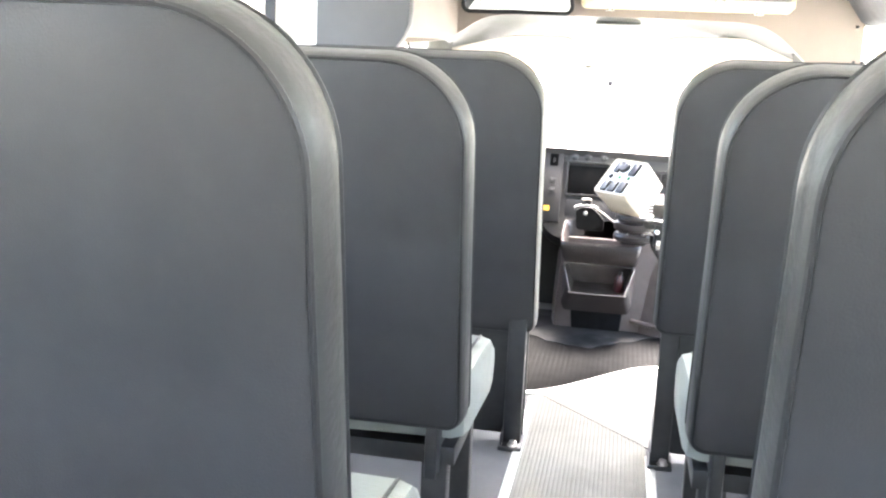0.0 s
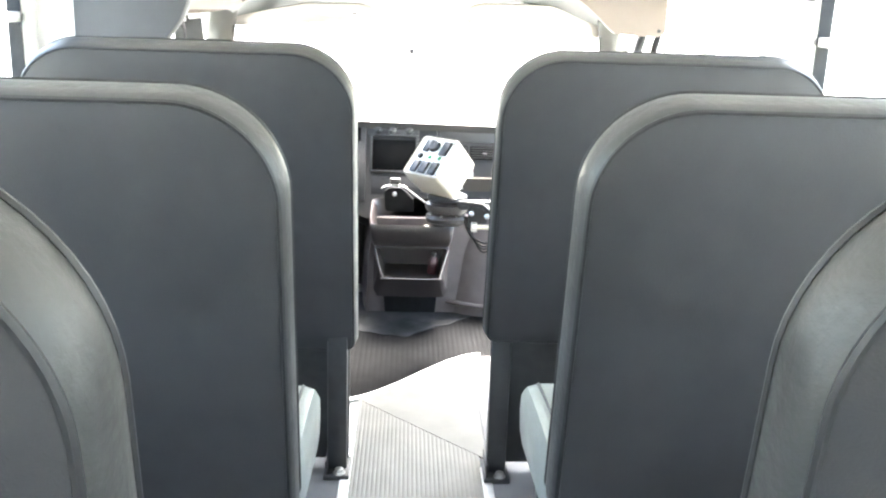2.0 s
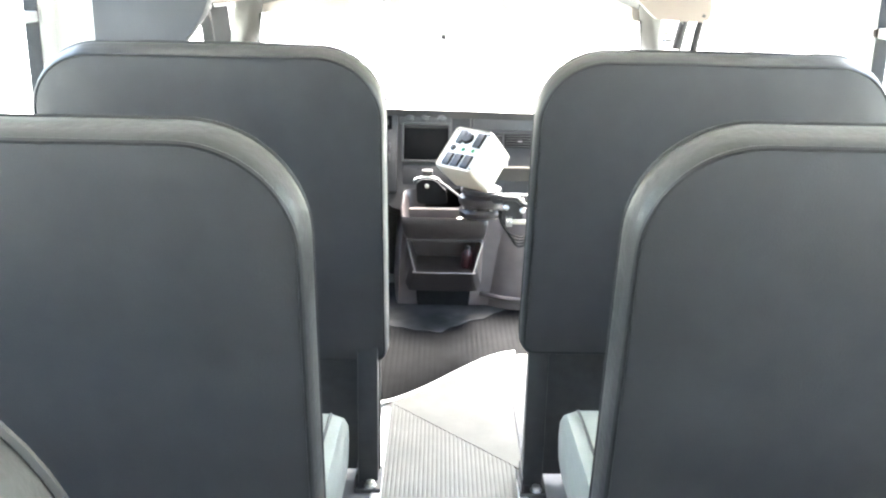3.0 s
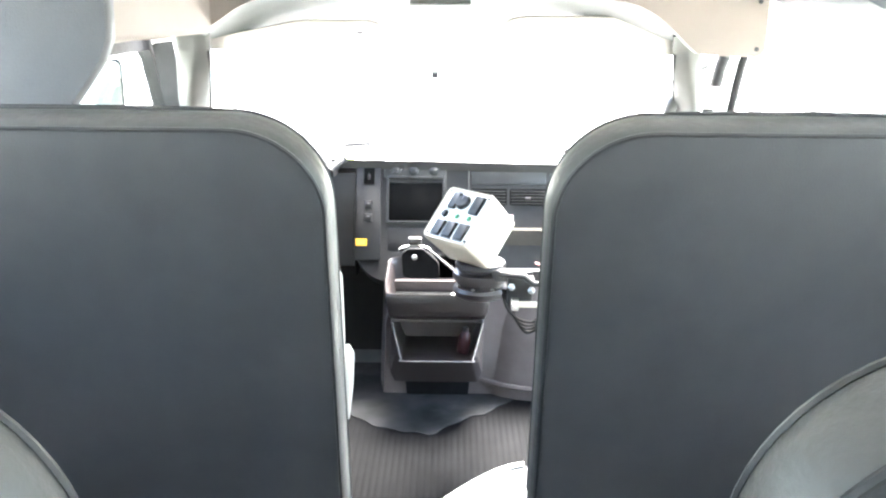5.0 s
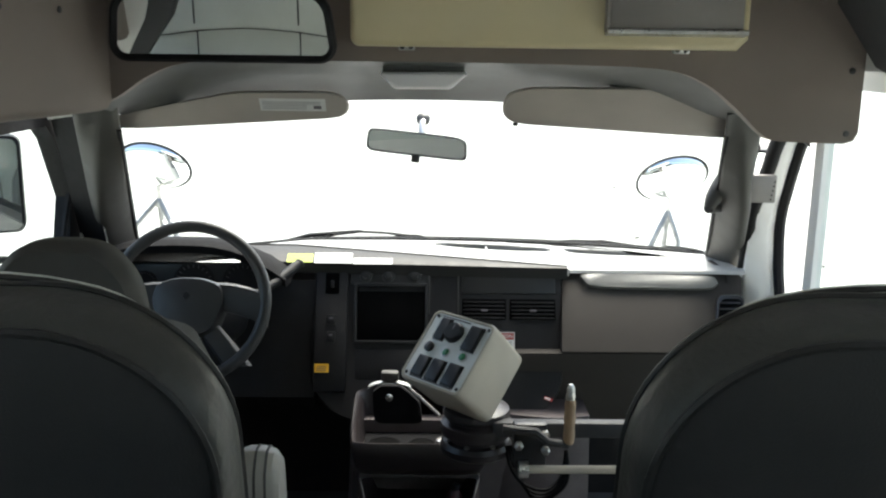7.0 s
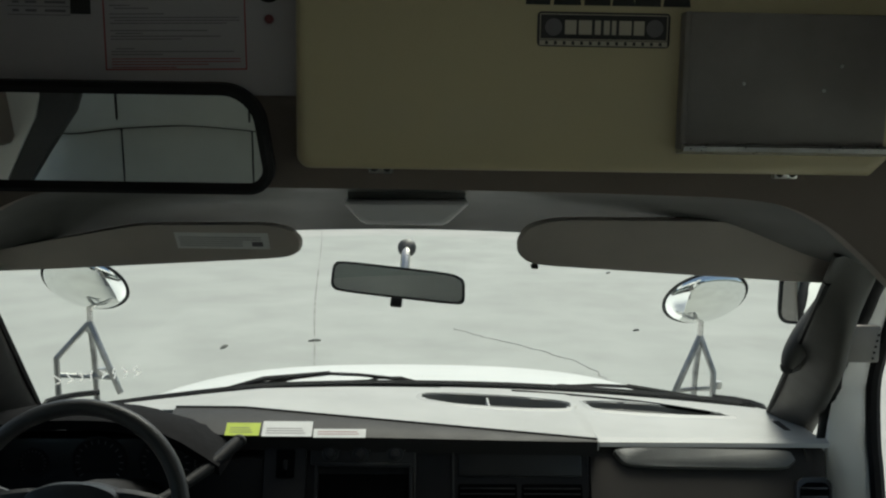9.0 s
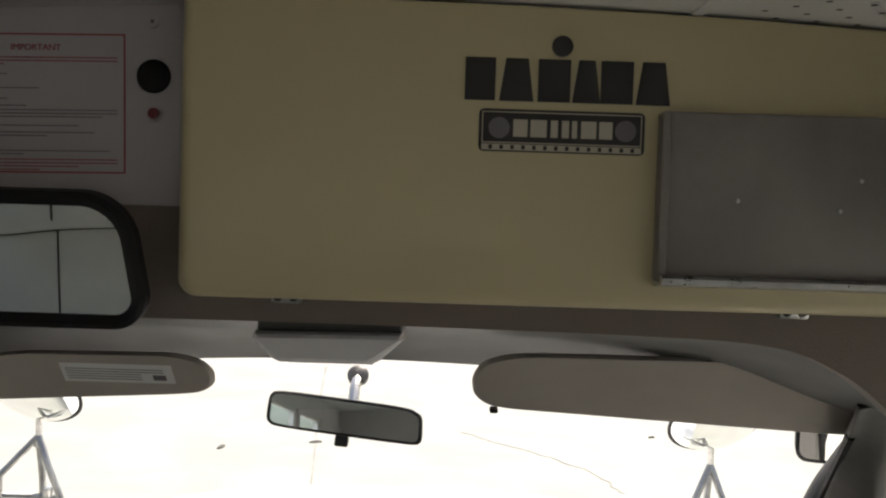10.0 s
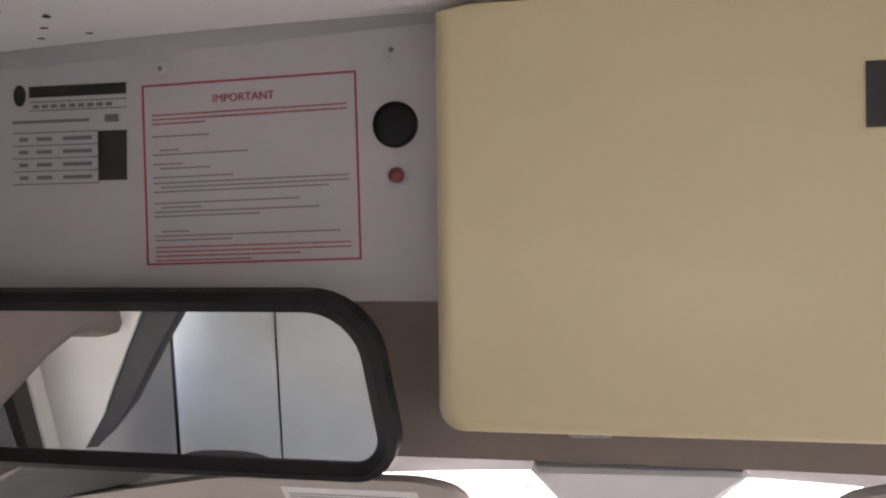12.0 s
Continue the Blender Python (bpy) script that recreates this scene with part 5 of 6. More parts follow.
bm = rings(bmesh.new(), [[Vector((x, y, z)) for x, y in ((0.13, 1.42 - k), (0.165, 1.40 - k), (0.20, 1.375 - k), (0.24, 1.36 - k), (0.31, 1.345 - k), (0.36, 1.345 - k), (0.42, 1.36 - k), (0.42, 1.62), (0.13, 1.62))] for z, k in ((0.0, 0.0), (0.10, -0.01), (0.30, -0.03), (0.41, -0.05))])
part("side_shell", bm, CARPET, cover, "taupe moulded side of the cover")
part("base_edge", tube(bmesh.new(), smooth([(0.135, 1.40, 0.05), (0.165, 1.38, 0.05), (0.21, 1.355, 0.05), (0.26, 1.342, 0.048), (0.31, 1.335, 0.047), (0.37, 1.335, 0.047), (0.42, 1.35, 0.047)], 4), 0.011, 8), CARPET, cover, "pale edge strip at the foot")
CX = -0.017
def lift(y, z):
    return z + max(0.0, y - 1.24) * (0.33 if z > 0.37 else 0.1)
tray_o = [(x, y) for x, y in rounded([(-1, 1.44), (1, 1.44), (1.02, 1.30), (0.98, 1.228), (-0.98, 1.228), (-1.02, 1.30)], 5, 0.45)]
bm = rings(bmesh.new(), [[Vector((CX + x * w, yf + (y - 1.228) * (1.44 - yf) / 0.212, lift(y, z) if z > 0.363 else z)) for x, y in tray_o] for w, yf, z in ((0.146, 1.266, 0.312), (0.153, 1.250, 0.324), (0.159, 1.236, 0.345), (0.165, 1.228, 0.378), (0.167, 1.228, 0.399), (0.163, 1.234, 0.409), (0.156, 1.243, 0.406), (0.149, 1.252, 0.395), (0.145, 1.254, 0.380), (0.138, 1.262, 0.362))])
tray2 = part("console_top", bm, CONSOLE, cover, "glossy dark tray with cup holders")
part("tray_mat", prism(bmesh.new(), [(CX + x * 0.136, 1.259 + (y - 1.228) * 0.85) for x, y in tray_o], "z", 0.3625, 0.366), TRAY, tray2, "black rubber tray mat")
for x, r in ((-0.105, 0.042), (-0.012, 0.034)):
    mm = pose(x, 1.322, 0.3665)
    cu = part("cup_ring", lathe(bmesh.new(), [(r, 0.0), (r + 0.006, 0.001), (r + 0.004, 0.005), (r - 0.002, 0.004), (r - 0.004, 0.0015)], 28, mm), TRAY, tray2)
    # Flat near-black disc, painted for the shade down in the cup.
    part("cup_well", lathe(bmesh.new(), [(r - 0.001, 0.0015), (r - 0.001, 0.0022)], 28, mm), DARK_GAP, cu)
outer_f = rounded([(CX - 0.148, 1.264, 0.326), (CX + 0.150, 1.264, 0.326), (CX + 0.142, 1.215, 0.155), (CX + 0.128, 1.222, 0.122), (CX - 0.132, 1.222, 0.122), (CX - 0.146, 1.215, 0.155)], 4, 0.25)
inner_f = rounded([(CX - 0.143, 1.262, 0.311), (CX + 0.145, 1.262, 0.311), (CX + 0.120, 1.205, 0.236), (CX + 0.107, 1.182, 0.208), (CX - 0.107, 1.182, 0.208), (CX - 0.120, 1.205, 0.236)], 4, 0.25)
bm = rings(bmesh.new(), [[Vector((x, 1.44, z)) for x, y, z in outer_f], [Vector(p) for p in outer_f], [Vector((x * 1.01, y - 0.004, z)) for x, y, z in inner_f], [Vector(p) for p in inner_f], [Vector((x, 1.425, z)) for x, y, z in inner_f]])
binp = part("bin", bm, CONSOLE, cover, "open storage bin in the cover")
# Near-black sheet that paints the shade at the back of the bin.
part("inside", prism(bmesh.new(), [(x, z) for x, y, z in inner_f], "y", 1.415, 1.421), DARK_GAP, binp, "near-black sheet for the shade inside the bin")
# Gloss highlight along the bin lip, put in as a paler tube.
part("lip", tube(bmesh.new(), smooth([(CX - 0.143, 1.258, 0.308), (CX - 0.121, 1.203, 0.238), (CX - 0.111, 1.183, 0.214), (CX - 0.102, 1.179, 0.2085), (CX + 0.102, 1.179, 0.2085), (CX + 0.111, 1.183, 0.214), (CX + 0.121, 1.203, 0.238), (CX + 0.145, 1.258, 0.308)], 4), 0.0026, 6), mat("lip_highlight_grey", (0.17, 0.155, 0.15), 0.4, spread=0.3, scale=40), binp, "pale line for the gloss highlight on the bin lip")
# Foot coloured near-black to carry the shadow beneath the bin.
part("plinth", rings(bmesh.new(), [[Vector((CX + x * w, y, z)) for x, y in ((-1, 1.46), (-1, 1.42), (-0.93, 1.39), (0.93, 1.39), (1, 1.42), (1, 1.46))] for w, z in ((0.11, 0.0), (0.115, 0.06), (0.12, 0.125))]), TRAY, cover, "recessed foot, near-black for the shadow under the bin")
bottle = thing("red_bottle", "dark red bottle in the storage bin", "bottle", pose(0.065, 1.255, 0.210, 0, 6, 0))
part("body", lathe(bmesh.new(), [(0.018, 0.0), (0.02, 0.006), (0.02, 0.055), (0.009, 0.072)], 16), mat("dark_red_plastic", (0.034, 0.004, 0.006), 0.35), bottle)
part("cap", lathe(bmesh.new(), [(0.0095, 0.070), (0.0095, 0.085), (0.004, 0.088)], 12), SWITCH, bottle)
cap2 = thing("small_cap", "small metal cap in the cup holder tray", "cap", pose(0.04, 1.31, 0.3665) @ Matrix.Scale(1.3, 4))
part("body", lathe(bmesh.new(), [(0.014, 0), (0.015, 0.004), (0.013, 0.016), (0.006, 0.02)], 14), STEEL, cap2)

u, vup = Vector((0.70, -0.714, 0.0)).normalized(), Vector((0.46, 0.45, 0.70))
nrm = u.cross(vup).normalized()
vup = nrm.cross(u).normalized()
M_BOX = Matrix.Translation((0.042, 1.017, 0.715)) @ Matrix((u, vup, nrm)).transposed().to_4x4()
swb = thing("switch_box", "beige box with a panel of black switches on a swivel", "switch box", M_BOX)
bm = bmesh.new()
rings(bm, [[Vector((x * k, y * k, z)) for x, y in round_rect(-0.088, 0.088, -0.085, 0.085, 0.016, 4)] for k, z in ((0.90, -0.135), (0.96, -0.128), (1.0, -0.03), (1.0, -0.003), (0.975, 0.002), (0.93, 0.002), (0.92, -0.003))])
part("housing", bm, BOX_BEIGE, swb)
part("face_plate", prism(bmesh.new(), round_rect(-0.081, 0.081, -0.078, 0.078, 0.008, 3), "z", -0.006, 0.0), PANEL_WHITE, swb, "pale face plate", smooth=False)
for cx, cy, sw_w, sw_h in ((-0.041, 0.0435, 0.026, 0.050), (0.047, 0.041, 0.033, 0.056), (-0.044, -0.048, 0.031, 0.046), (-0.0015, -0.047, 0.033, 0.047), (0.0445, -0.046, 0.033, 0.048)):
    s_ = part("rocker_switch", rings(bmesh.new(), [[Vector((cx + x, cy + y, z + (0.0025 * abs(y) / 0.025 if z > 0.003 else 0))) for x, y in round_rect(-sw_w / 2 + i, sw_w / 2 - i, -sw_h / 2 + i, sw_h / 2 - i, 0.003, 3)] for i, z in ((0.0, 0.0), (0.0, 0.004), (0.0015, 0.0055))]), SWITCH, swb)
    part("bezel", new_box(cx - sw_w / 2 - 0.002, cx + sw_w / 2 + 0.002, cy - sw_h / 2 - 0.002, cy + sw_h / 2 + 0.002, -0.001, 0.0018, 0.0008), DASH_BLACK, s_)
    part("mark", new_box(cx - 0.005, cx + 0.005, cy + 0.008, cy + 0.0105, 0.006, 0.0068), PALE_INK, s_, smooth=False)
knob_ = part("rotary_knob", lathe(bmesh.new(), [(0.0235, 0.0), (0.0235, 0.004), (0.021, 0.010), (0.019, 0.0125), (0.010, 0.0125)], 24, pose(-0.007, 0.043, 0)), SWITCH, swb)
part("pointer", new_box(-0.0085, -0.0055, 0.046, 0.063, 0.0124, 0.0132), PALE_INK, knob_, smooth=False)
part("button", lathe(bmesh.new(), [(0.0115, 0.0), (0.0115, 0.006), (0.008, 0.008)], 18, pose(-0.050, -0.0025, 0)), SWITCH, swb)
for x, y in ((-0.002, -0.003), (0.0447, -0.002)):
    pl = part("pilot_lamp", lathe(bmesh.new(), [(0.0085, 0.0), (0.008, 0.003), (0.0025, 0.0055)], 16, pose(x, y, 0)), GREEN, swb, "green pilot lamp")
    part("ring", lathe(bmesh.new(), [(0.0105, 0.0), (0.0105, 0.0015), (0.0085, 0.0018)], 16, pose(x, y, 0)), STEEL, pl)
for x in (-0.073, 0.073):
    for y in (-0.07, 0.07):
        part("screw", lathe(bmesh.new(), [(0.004, 0.0), (0.0035, 0.002), (0.001, 0.0025)], 10, pose(x, y, 0)), DASH_BLACK, swb)
bm = bmesh.new()
for q in ((-0.062, 0.062, -0.0755, -0.0725), (-0.06, 0.02, 0.0715, 0.0745)):
    box(bm, q[0], q[1], q[2], q[3], 0.0, 0.0006)
tagged(part("print", bm, PALE_INK, swb, smooth=False), kind="stuff")
ped = thing("swivel_pedestal", "black swivel base under the switch box", "pedestal", pose(0.11, 1.09, 0.46))
part("base", lathe(bmesh.new(), [(0.07, 0.0), (0.078, 0.006), (0.080, 0.02), (0.074, 0.03), (0.064, 0.033), (0.064, 0.042), (0.076, 0.046), (0.081, 0.058), (0.079, 0.072), (0.066, 0.078), (0.066, 0.085), (0.074, 0.090), (0.072, 0.103), (0.05, 0.112), (0.03, 0.115), (0.025, 0.17)], 32), CONSOLE, ped)
part("foot", new_box(-0.05, 0.05, 0.0, 0.22, -0.02, 0.004, 0.004), BLACK_STEEL, ped)
for a in (200, 250, 300):
    part("bolt", lathe(bmesh.new(), [(0.006, 0), (0.006, 0.006), (0.002, 0.008)], 8, pose(0.066 * math.cos(radians(a)), 0.066 * math.sin(radians(a)), 0.028)), STEEL, ped)
part("cover_strap", new_box(0.055, 0.13, -0.02, 0.01, 0.055, 0.065, 0.003), BLACK_STEEL, ped)
br = thing("microphone_clip", "bright bent metal clip on a black post", "clip", pose(-0.115, 1.22, 0.55))
bm = bmesh.new()
arc = [(0.028 + 0.050 * math.cos(a), 0.016 * math.sin(a) + 0.002) for a in steps(math.pi, 0.0, 14)]
rings(bm, [[Vector((x, -0.006, z)), Vector((x, 0.010, z)), Vector((x, 0.010, z + 0.003)), Vector((x, -0.006, z + 0.003))] for x, z in arc])
part("hook", bm, ALU, br, "pale bent strap")
part("rod", tube(bmesh.new(), [(0.072, 0.0, 0.006), (0.10, -0.03, -0.006), (0.145, -0.08, -0.03)], 0.0035, 6), STEEL, br)
part("post", prism(bmesh.new(), rounded([(-0.012, -0.008), (0.008, 0.008), (0.052, 0.008), (0.075, -0.010), (0.10, -0.035), (0.105, -0.085), (-0.008, -0.085)], 3, 0.4), "y", 0.004, 0.022), TRAY, br, "black bracket plate")
part("block", new_box(0.009, 0.049, -0.010, 0.014, 0.024, 0.046, 0.004), PILLAR, br)
part("bolt", lathe(bmesh.new(), [(0.009, 0), (0.008, 0.005), (0.003, 0.007)], 8, pose(0.028, -0.016, -0.012, 90)), STEEL, br)

lever = thing("door_lever", "manual door lever with a worn wooden grip and steel links", "door lever")
part("grip", lathe(bmesh.new(), [(0.006, 0.525), (0.011, 0.53), (0.0125, 0.545), (0.0112, 0.565), (0.0125, 0.583), (0.0112, 0.60), (0.0122, 0.615), (0.009, 0.628)], 16, pose(0.298, 0.98, 0.0)), WOOD, lever, "worn wooden grip")
part("grip_end", lathe(bmesh.new(), [(0.0095, 0.624), (0.0105, 0.632), (0.0085, 0.640), (0.0085, 0.650), (0.004, 0.658)], 14, pose(0.298, 0.98, 0.0)), STEEL, lever)
part("arm", tube(bmesh.new(), [(0.16, 0.99, 0.555), (0.23, 0.985, 0.55), (0.255, 0.98, 0.53), (0.298, 0.98, 0.524)], [0.010, 0.010, 0.009, 0.008], 8), BLACK_STEEL, lever)
part("cross_bar", tube(bmesh.new(), [(0.205, 0.98, 0.468), (0.62, 0.975, 0.472)], 0.009, 10), BOX_BEIGE, lever, "pale round link bar")
part("collar", tube(bmesh.new(), [(0.195, 0.98, 0.468), (0.215, 0.98, 0.468)], 0.018, 12), STEEL, lever)
part("rail", new_box(0.14, 0.75, 1.02, 1.05, 0.52, 0.555, 0.006), PAD, lever, "grey steel rail")
bm = new_box(0.185, 0.255, 1.0, 1.03, 0.46, 0.56, 0.004)
part("bracket", bm, BLACK_STEEL, lever)
for x, z in ((0.195, 0.515), (0.252, 0.505), (0.25, 0.54)):
    part("bolt", lathe(bmesh.new(), [(0.010, 0), (0.010, 0.010), (0.005, 0.014)], 6, pose(x, 0.998, z, 90)), STEEL, lever)
cable = thing("cable_bundle", "black cable hanging beside the engine cover", "cable")
for k in range(4):
    part("cable", tube(bmesh.new(), smooth([(0.172 + 0.006 * k, 1.05, 0.49), (0.185 + 0.006 * k, 1.03 + 0.008 * k, 0.445 - 0.006 * k), (0.215 + 0.006 * k, 1.02 + 0.008 * k, 0.412 - 0.014 * k), (0.262, 1.02 + 0.01 * k, 0.402 - 0.014 * k), (0.295 + 0.004 * k, 1.035, 0.43 - 0.006 * k), (0.305, 1.05, 0.48)], 6), 0.0042, 6), TRAY, cable)
tag = thing("red_tag", "small red and white tag on a string", "tag", pose(0.305, 1.36, 0.475, 60, 20, 0))
part("card", new_box(-0.011, 0.011, -0.004, 0.004, 0, 0.001), RED, tag)
part("strip", new_box(-0.010, 0.005, -0.0015, 0.002, 0.001, 0.0014), PAPER, tag)

# driver's seat
ds = thing("driver_seat", "dark driver's seat with a pale beige side bolster", "driver's seat", pose(-0.548, 0.565, 0))
bm = bmesh.new()
o = rounded([(-0.132, 0.86), (-0.122, 0.985), (-0.065, 1.048), (0.065, 1.048), (0.122, 0.985), (0.132, 0.86)], 5, 0.8)
rings(bm, [[Vector((0.92 * x * k + 0.003, y, 0.93 + (z - 0.93) * k)) for x, z in o] for k, y in ((0.9, -0.06), (1.0, -0.04), (1.0, -0.005), (0.9, 0.015))])
part("headrest", bm, DRIVER_GREY, ds, "dark cloth headrest")
bm = bmesh.new()
o = rounded([(-0.25, 0.40), (-0.25, 0.80), (-0.2, 0.92), (0.17, 0.91), (0.225, 0.79), (0.23, 0.40)], 5, 0.4)
rings(bm, [[Vector((x * k, y, 0.65 + (z - 0.65) * k)) for x, z in o] for k, y in ((0.92, -0.06), (1.0, -0.04), (1.0, 0.03), (0.92, 0.055))])
part("backrest", bm, DRIVER_GREY, ds)
bm = bmesh.new()
o = rounded([(-0.03, 0.42), (-0.045, 0.665), (-0.01, 0.705), (0.05, 0.69), (0.09, 0.45)], 6, 0.7)
rings(bm, [[Vector((x, 0.02 + (y - 0.02) * k, 0.56 + (z - 0.56) * (0.4 + 0.6 * k))) for y, z in o] for x, k in ((0.24, 0.9), (0.262, 1.0), (0.285, 1.0), (0.303, 0.93), (0.313, 0.75))])
bolster = part("side_bolster", bm, DRIVER_BEIGE, ds, "pale beige vinyl side bolster")
for dx in (0.276, 0.293):
    k = 1.005 if dx < 0.28 else 0.985
    part("seam", tube(bmesh.new(), [(dx, 0.02 + (y - 0.02) * k, 0.56 + (z - 0.56) * (0.4 + 0.6 * k)) for y, z in o], 0.0022, 5, closed=True), DRIVER_GREY, bolster)
bm = bmesh.new()
o = rounded([(-0.10, 0.33), (-0.10, 0.44), (0.02, 0.46), (0.28, 0.455), (0.33, 0.41), (0.30, 0.34)], 4, 0.4)
rings(bm, [[Vector((x, y, z)) for y, z in o] for x in (-0.27, -0.25, 0.24, 0.255)])
part("cushion", bm, DRIVER_BEIGE, ds)
bm = bmesh.new()
o = rounded([(-0.02, 0.30), (0.10, 0.36), (0.14, 0.44), (0.10, 0.47), (0.02, 0.44), (-0.03, 0.36)], 4, 0.5)
rings(bm, [[Vector((0.305 + dx, 0.03 + (y - 0.03) * k, 0.39 + (z - 0.39) * k)) for y, z in o] for dx, k in ((0.0, 1.0), (0.014, 1.0), (0.024, 0.85))])
part("hinge_cover", bm, DRIVER_BEIGE, ds)
part("base", new_box(-0.24, 0.22, -0.06, 0.28, 0.0, 0.34, 0.01), BLACK_STEEL, ds)

# grab handle and sensor on the windscreen post
HANDLE = [(0.785, 1.50, 1.085), (0.768, 1.50, 1.045), (0.745, 1.50, 1.002), (0.725, 1.50, 0.965), (0.715, 1.50, 0.94)]
gh = thing("grab_handle", "grey plastic grab handle on the windscreen post", "handle")
part("bar", tube(bmesh.new(), smooth(HANDLE, 3), [0.012 + 0.012 * math.sin(math.pi * i / 12) for i in range(13)], 12), PILLAR, gh)
part("boss", tube(bmesh.new(), [HANDLE[0], (HANDLE[0][0] + 0.05, HANDLE[0][1] + 0.03, HANDLE[0][2] + 0.01)], 0.014, 8), PILLAR, gh)
part("boss", tube(bmesh.new(), [HANDLE[4], (HANDLE[4][0] + 0.06, HANDLE[4][1] + 0.08, HANDLE[4][2] - 0.01)], 0.014, 8), PILLAR, gh)
sb = thing("sensor_bracket", "pale metal bracket with a row of holes on the door post", "bracket")
part("plate", new_box(0.775, 0.862, 1.44, 1.455, 0.965, 1.035, 0.004), PLATE, sb)
bm = bmesh.new()
for i in range(5):
    box(bm, 0.847 + 0.002 * i, 0.8505 + 0.002 * i, 1.4385, 1.4405, 0.972 + 0.011 * i, 0.9755 + 0.011 * i)
part("hole_row", bm, DARK_GAP, sb, smooth=False)

# ---------------------------------------------------------------- outside
GZ = -0.82
ground = tagged(part("ground", sheet(bmesh.new(), lambda x, y: (x, y, GZ), steps(-400, 400, 8), steps(-400, 400, 8)), CONCRETE), "pale sunlit concrete yard with stains", "ground", kind="structure")
JOINT = mat("joint_dirt", (0.27, 0.27, 0.25), 0.9, spread=0.25, scale=3)
rnd = random.Random(5)
for text, nm, pts, half in (("faint saw-cut joint across the concrete", "joint", [(-1.9, 18.5), (-1.69, 16.4), (-1.24, 11.2), (-0.94, 8.35), (-0.60, 5.0)], 0.010), ("thin wandering crack in the concrete", "crack", [(0.45, 9.6), (0.72, 9.25), (0.99, 8.97), (1.27, 8.63), (1.57, 8.14), (1.70, 7.6)], 0.009)):
    line = smooth([(x, y, 0.0) for x, y in pts], 8)
    jit = 0.0 if nm == "joint" else 0.03
    rows_ = [(p[0] + rnd.uniform(-jit, jit), p[1], half * rnd.uniform(0.5, 1.2)) for p in line]
    part(nm, sheet(bmesh.new(), lambda i, v: (rows_[i][0] + v * rows_[i][2], rows_[i][1], GZ + 0.004), range(len(rows_)), [-1, 1], (0, 0, -0.003)), JOINT, ground, text)
PEBBLE = mat("dark_pebble", (0.09, 0.09, 0.08), 0.8, spread=0.3, scale=20)
rnd = random.Random(11)
for x, y, r in ((-1.86, 8.7, 0.06), (-1.0, 9.0, 0.05), (2.4, 9.6, 0.035), (4.0, 8.3, 0.045), (2.9, 13.5, 0.05)):
    st = thing("pebble", "dark flat fragment lying on the concrete", "pebble", pose(x, y, GZ, 0, 0, rnd.uniform(0, 180)))
    o = [(rnd.uniform(0.6, 1.1), a) for a in steps(0, 2 * math.pi, 9)[:-1]]
    part("stone", rings(bmesh.new(), [[Vector((r * k * q * 1.5 * math.cos(a), r * k * q * 0.5 * math.sin(a), z)) for q, a in o] for k, z in ((1.0, 0.0), (0.95, 0.012), (0.5, 0.02))]), PEBBLE, st)
hood = thing("bonnet", "white painted bonnet in front of the windscreen", "bonnet")
def hood_fn(x, v):
    y = 2.17 + 1.0 * v - 0.17 * (x / 0.93) ** 2 * (1 - 0.4 * v)
    return (x * (1 - 0.04 * v), y, 0.615 - 0.02 * v - 0.10 * v * v - 0.07 * (x / 0.93) ** 4 - 0.012 * (x / 0.93) ** 2)
part("panel", sheet(bmesh.new(), hood_fn, steps(-0.95, 0.95, 24), steps(0, 1, 12), (0, 0, -0.02)), WHITE, hood)
part("cowl", sheet(bmesh.new(), lambda x, v: (x, 2.15 + 0.06 * v - 0.17 * (x / 0.93) ** 2, 0.632), steps(-0.93, 0.93, 20), [0, 1], (0, 0, -0.01)), SEAL, hood)
part("front", new_box(-0.9, 0.9, 3.1, 3.17, -0.4, 0.40, 0.02), WHITE, hood)


def wiper(x0, x1, arm):
    w = thing("windscreen_wiper", "black windscreen wiper at rest on the glass", "wiper", group="windscreen wipers")
    def at(x, d=0.0):
        u_ = x / 0.93
        return Vector((x, 2.172 - 0.18 * u_ * u_ + 0.012, 0.706 - 0.045 * u_ * u_ + d))
    part("blade", tube(bmesh.new(), [at(x, 0.002 + 0.004 * math.sin(i)) for i, x in enumerate(steps(x0, x1, 12))], 0.006, 6), SEAL, w)
    bm = bmesh.new()
    xm = (x0 + x1) / 2
    tube(bm, [at(x0 + 0.12 * (x1 - x0), 0.008), at(xm - 0.08, 0.024), at(xm, 0.030), at(xm + 0.08, 0.024), at(x0 + 0.88 * (x1 - x0), 0.008)], 0.005, 6)
    part("bridge", bm, SEAL, w)
    for q in (0.22, 0.78):
        c_ = x0 + q * (x1 - x0)
        part("yoke", tube(bmesh.new(), [at(c_ - 0.075, 0.003), at(c_ - 0.03, 0.015), at(c_ + 0.03, 0.015), at(c_ + 0.075, 0.003)], 0.004, 6), SEAL, w)
    part("arm", tube(bmesh.new(), [at(xm, 0.032), at((xm + arm) / 2, 0.026), at(arm, -0.012)], [0.006, 0.008, 0.011], 6), SEAL, w)


wiper(-0.50, 0.06, -0.56)
wiper(0.31, 0.80, 0.90)


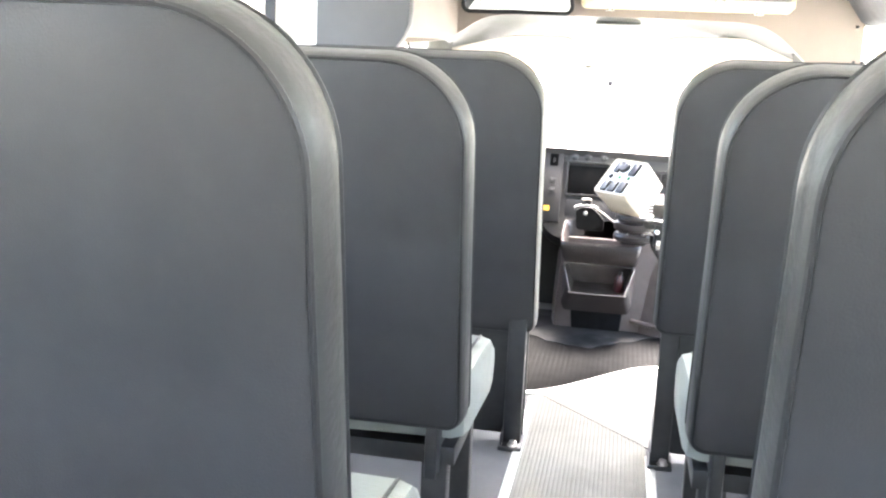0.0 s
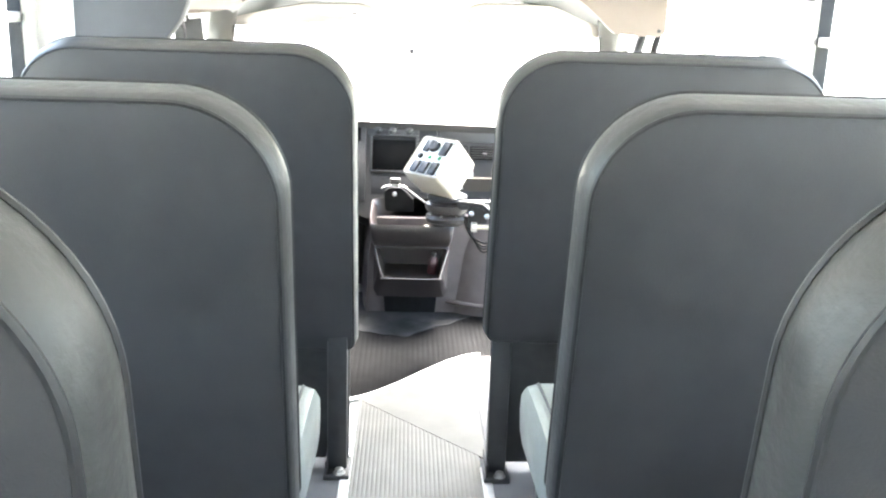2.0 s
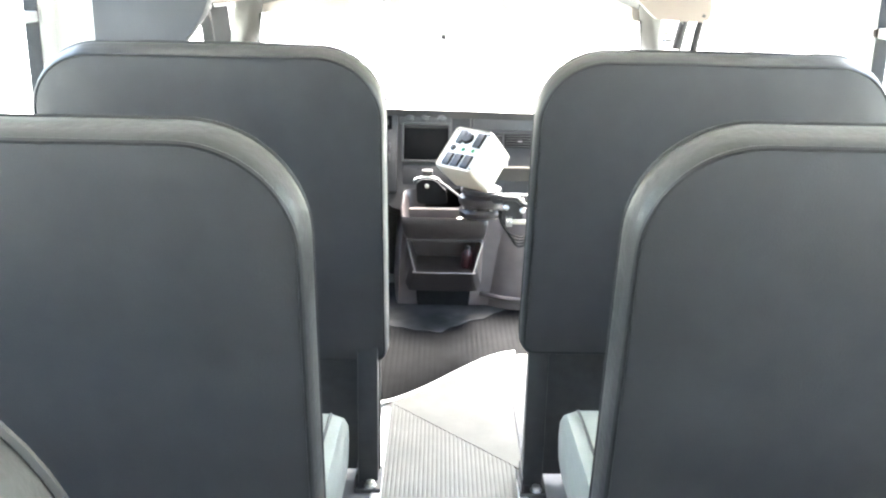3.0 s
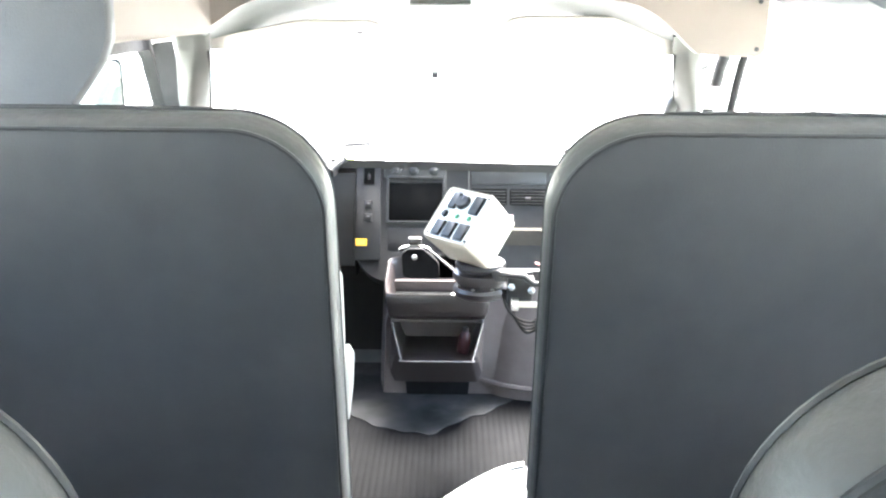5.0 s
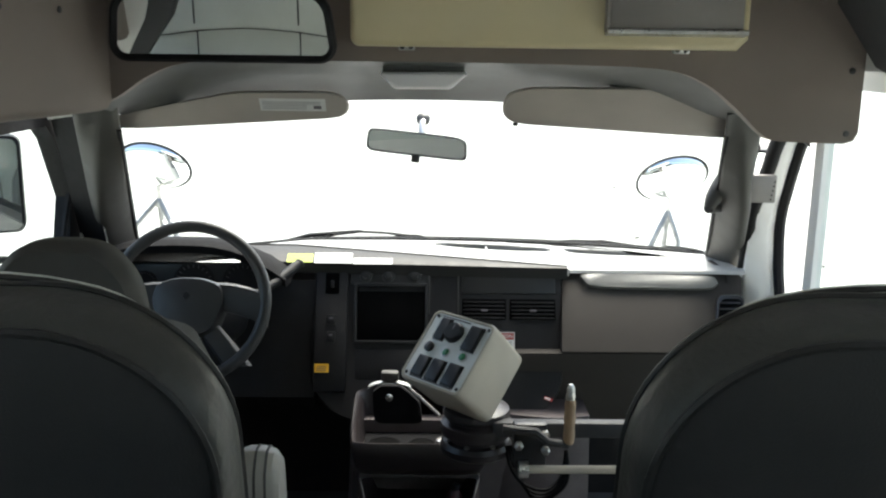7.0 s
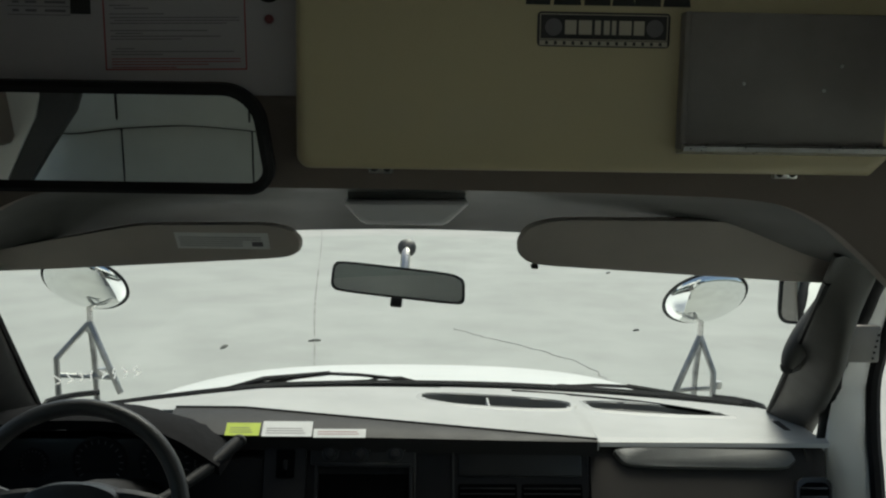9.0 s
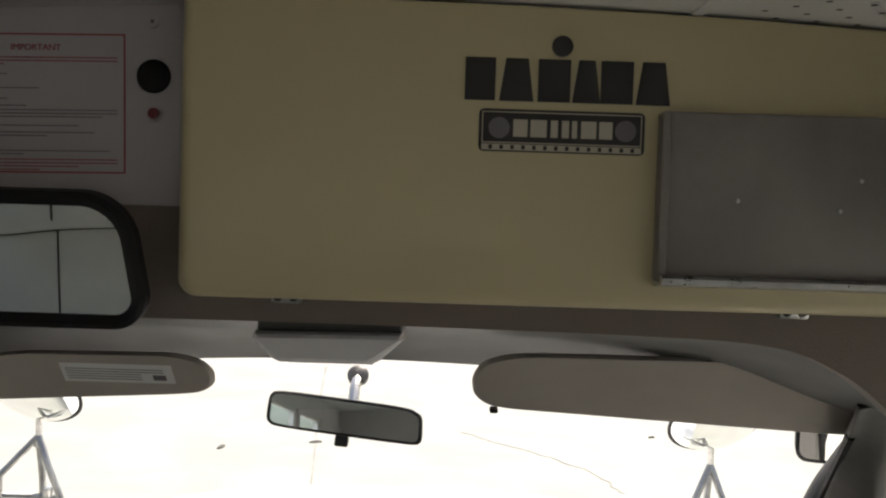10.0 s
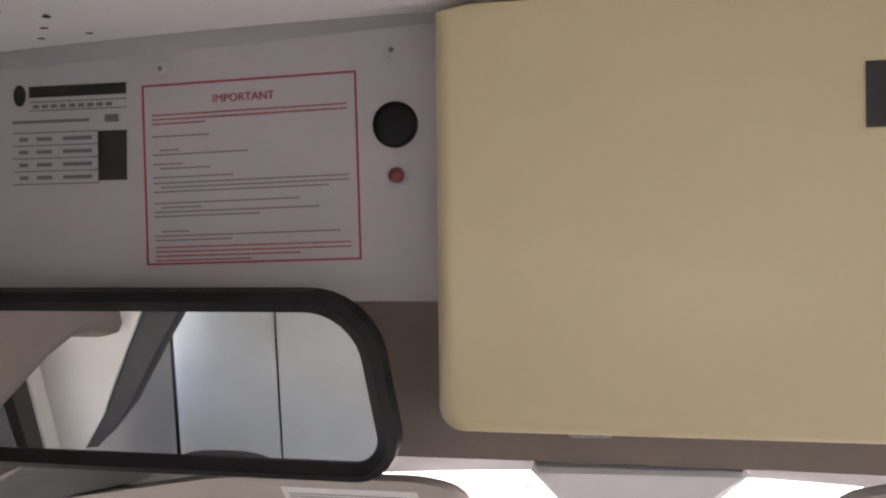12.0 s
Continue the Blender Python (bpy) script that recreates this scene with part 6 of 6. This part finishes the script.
STRUT = mat("weathered_steel_tube", (0.30, 0.30, 0.29), 0.35, metal=0.9, spread=0.25, scale=25)
def cross_mirror(x, m_label):
    c = thing("cross_view_mirror", m_label, "mirror", pose(x, 2.72, -0.052 if x < 0 else -0.08), group="cross-view mirrors on the bonnet")
    s = 1 if x > 0 else -1
    face = pose(0, 0, 0.925, 122, -6 * s, 8 * s)
    bm = bmesh.new()
    prof = [(0.122, 0.0)] + [(0.12 * math.cos(a), 0.044 * math.sin(a)) for a in steps(0.05, 1.5, 10)]
    lathe(bm, prof, 36, face @ Matrix.Diagonal((1.15, 0.87, 1, 1)))
    part("mirror_glass", bm, MIRROR, c, "bulging oval mirror")
    bm = bmesh.new()
    tube(bm, [face @ Vector((0.142 * math.cos(a), 0.107 * math.sin(a), 0.0)) for a in steps(0, 2 * math.pi, 40)[:-1]], 0.005, 6, closed=True)
    part("rim", bm, SEAL, c)
    top = Vector((0.02 * s * 0, 0.03, 0.84))
    part("stem", tube(bmesh.new(), [(0.0, 0.02, 0.92), top, (0.0, 0.03, 0.76)], 0.010, 8), STEEL, c)
    for bend, foot in (((0.088 if x < 0 else 0.03, -0.03, 0.685), (0.085 if x < 0 else 0.035, -0.03, 0.50)), ((0.0, 0.06, 0.66), (-0.004, 0.06, 0.52)), ((-0.05, -0.02, 0.715), (-0.107, -0.02, 0.57))):
        part("strut", tube(bmesh.new(), [(0.0, 0.03, 0.79), (s * bend[0], bend[1], bend[2]), (s * foot[0], foot[1], foot[2])], 0.0105, 8), STRUT, c)
    part("brace", tube(bmesh.new(), [(s * (0.086 if x < 0 else 0.03), -0.03, 0.63), (0.0, 0.05, 0.605), (-s * 0.09, -0.02, 0.62)], 0.008, 8), STRUT, c)
    for p in ((0, 0.03, 0.77), (0, 0.03, 0.86), (0.05, -0.02, 0.64)):
        part("clamp", lathe(bmesh.new(), [(0.013, -0.012), (0.015, 0), (0.013, 0.012)], 10, pose(*p)), STEEL, c)
    return c


cross_mirror(-1.045, "oval convex mirror on a steel tripod over the bonnet")
cross_mirror(0.94, "oval convex mirror on a steel tripod over the bonnet")


def side_mirror(m, w, h, lbl, reach):
    t = thing("side_mirror", lbl, "mirror", m, group="side mirrors outside the cab")
    part("housing", prism(bmesh.new(), round_rect(-w / 2, w / 2, -h / 2, h / 2, 0.025, 4), "y", 0.0, 0.05), SEAL, t)
    part("mirror_glass", prism(bmesh.new(), round_rect(-w / 2 + 0.008, w / 2 - 0.008, -h / 2 + 0.008, h / 2 - 0.008, 0.02, 4), "y", -0.003, 0.002), MIRROR, t, smooth=False)
    part("arm", tube(bmesh.new(), [(0, 0.03, -h / 2 + 0.01), (0, 0.04, -h / 2 - 0.08), reach], 0.012, 8), SEAL, t)


side_mirror(pose(-1.165, 1.62, 0.96, 0, 0, 20), 0.17, 0.26, "tall black side mirror outside the driver's window", (0.20, -0.02, -0.22))
side_mirror(pose(1.005, 2.06, 0.965, 0, 0, -18.5), 0.165, 0.13, "square side mirror beyond the windscreen post", (-0.06, -0.06, -0.30))

# faded white strokes on the glass
CHALK = bpy.data.materials.new("thin_white_paint")
CHALK.use_nodes = True
CHALK.node_tree.nodes.remove(CHALK.node_tree.nodes["Principled BSDF"])
thin = CHALK.node_tree.nodes.new("ShaderNodeBsdfTranslucent")
thin.inputs["Color"].default_value = (0.9, 0.9, 0.88, 1)
CHALK.node_tree.links.new(thin.outputs["BSDF"], CHALK.node_tree.nodes["Material Output"].inputs["Surface"])
marks = thing("glass_marking", "faint white hand-drawn strokes on the windscreen", "marking")
rnd = random.Random(8)
for i in range(8):
    u0, v0 = -0.90 + 0.026 * i, 0.708 + 0.002 * i
    pts = [Vector(screen_fn(u0 + 0.018 * a, v0 - 0.07 * b)) + Vector((0, -0.004, -0.002)) for a, b in ((rnd.uniform(0, 0.4), 0.0), (rnd.uniform(0.3, 0.9), rnd.uniform(0.2, 0.5)), (rnd.uniform(0, 0.9), 0.6), (rnd.uniform(0.2, 0.8), 1.0))]
    part("stroke", tube(bmesh.new(), smooth(pts, 3), 0.002, 4), CHALK, marks)
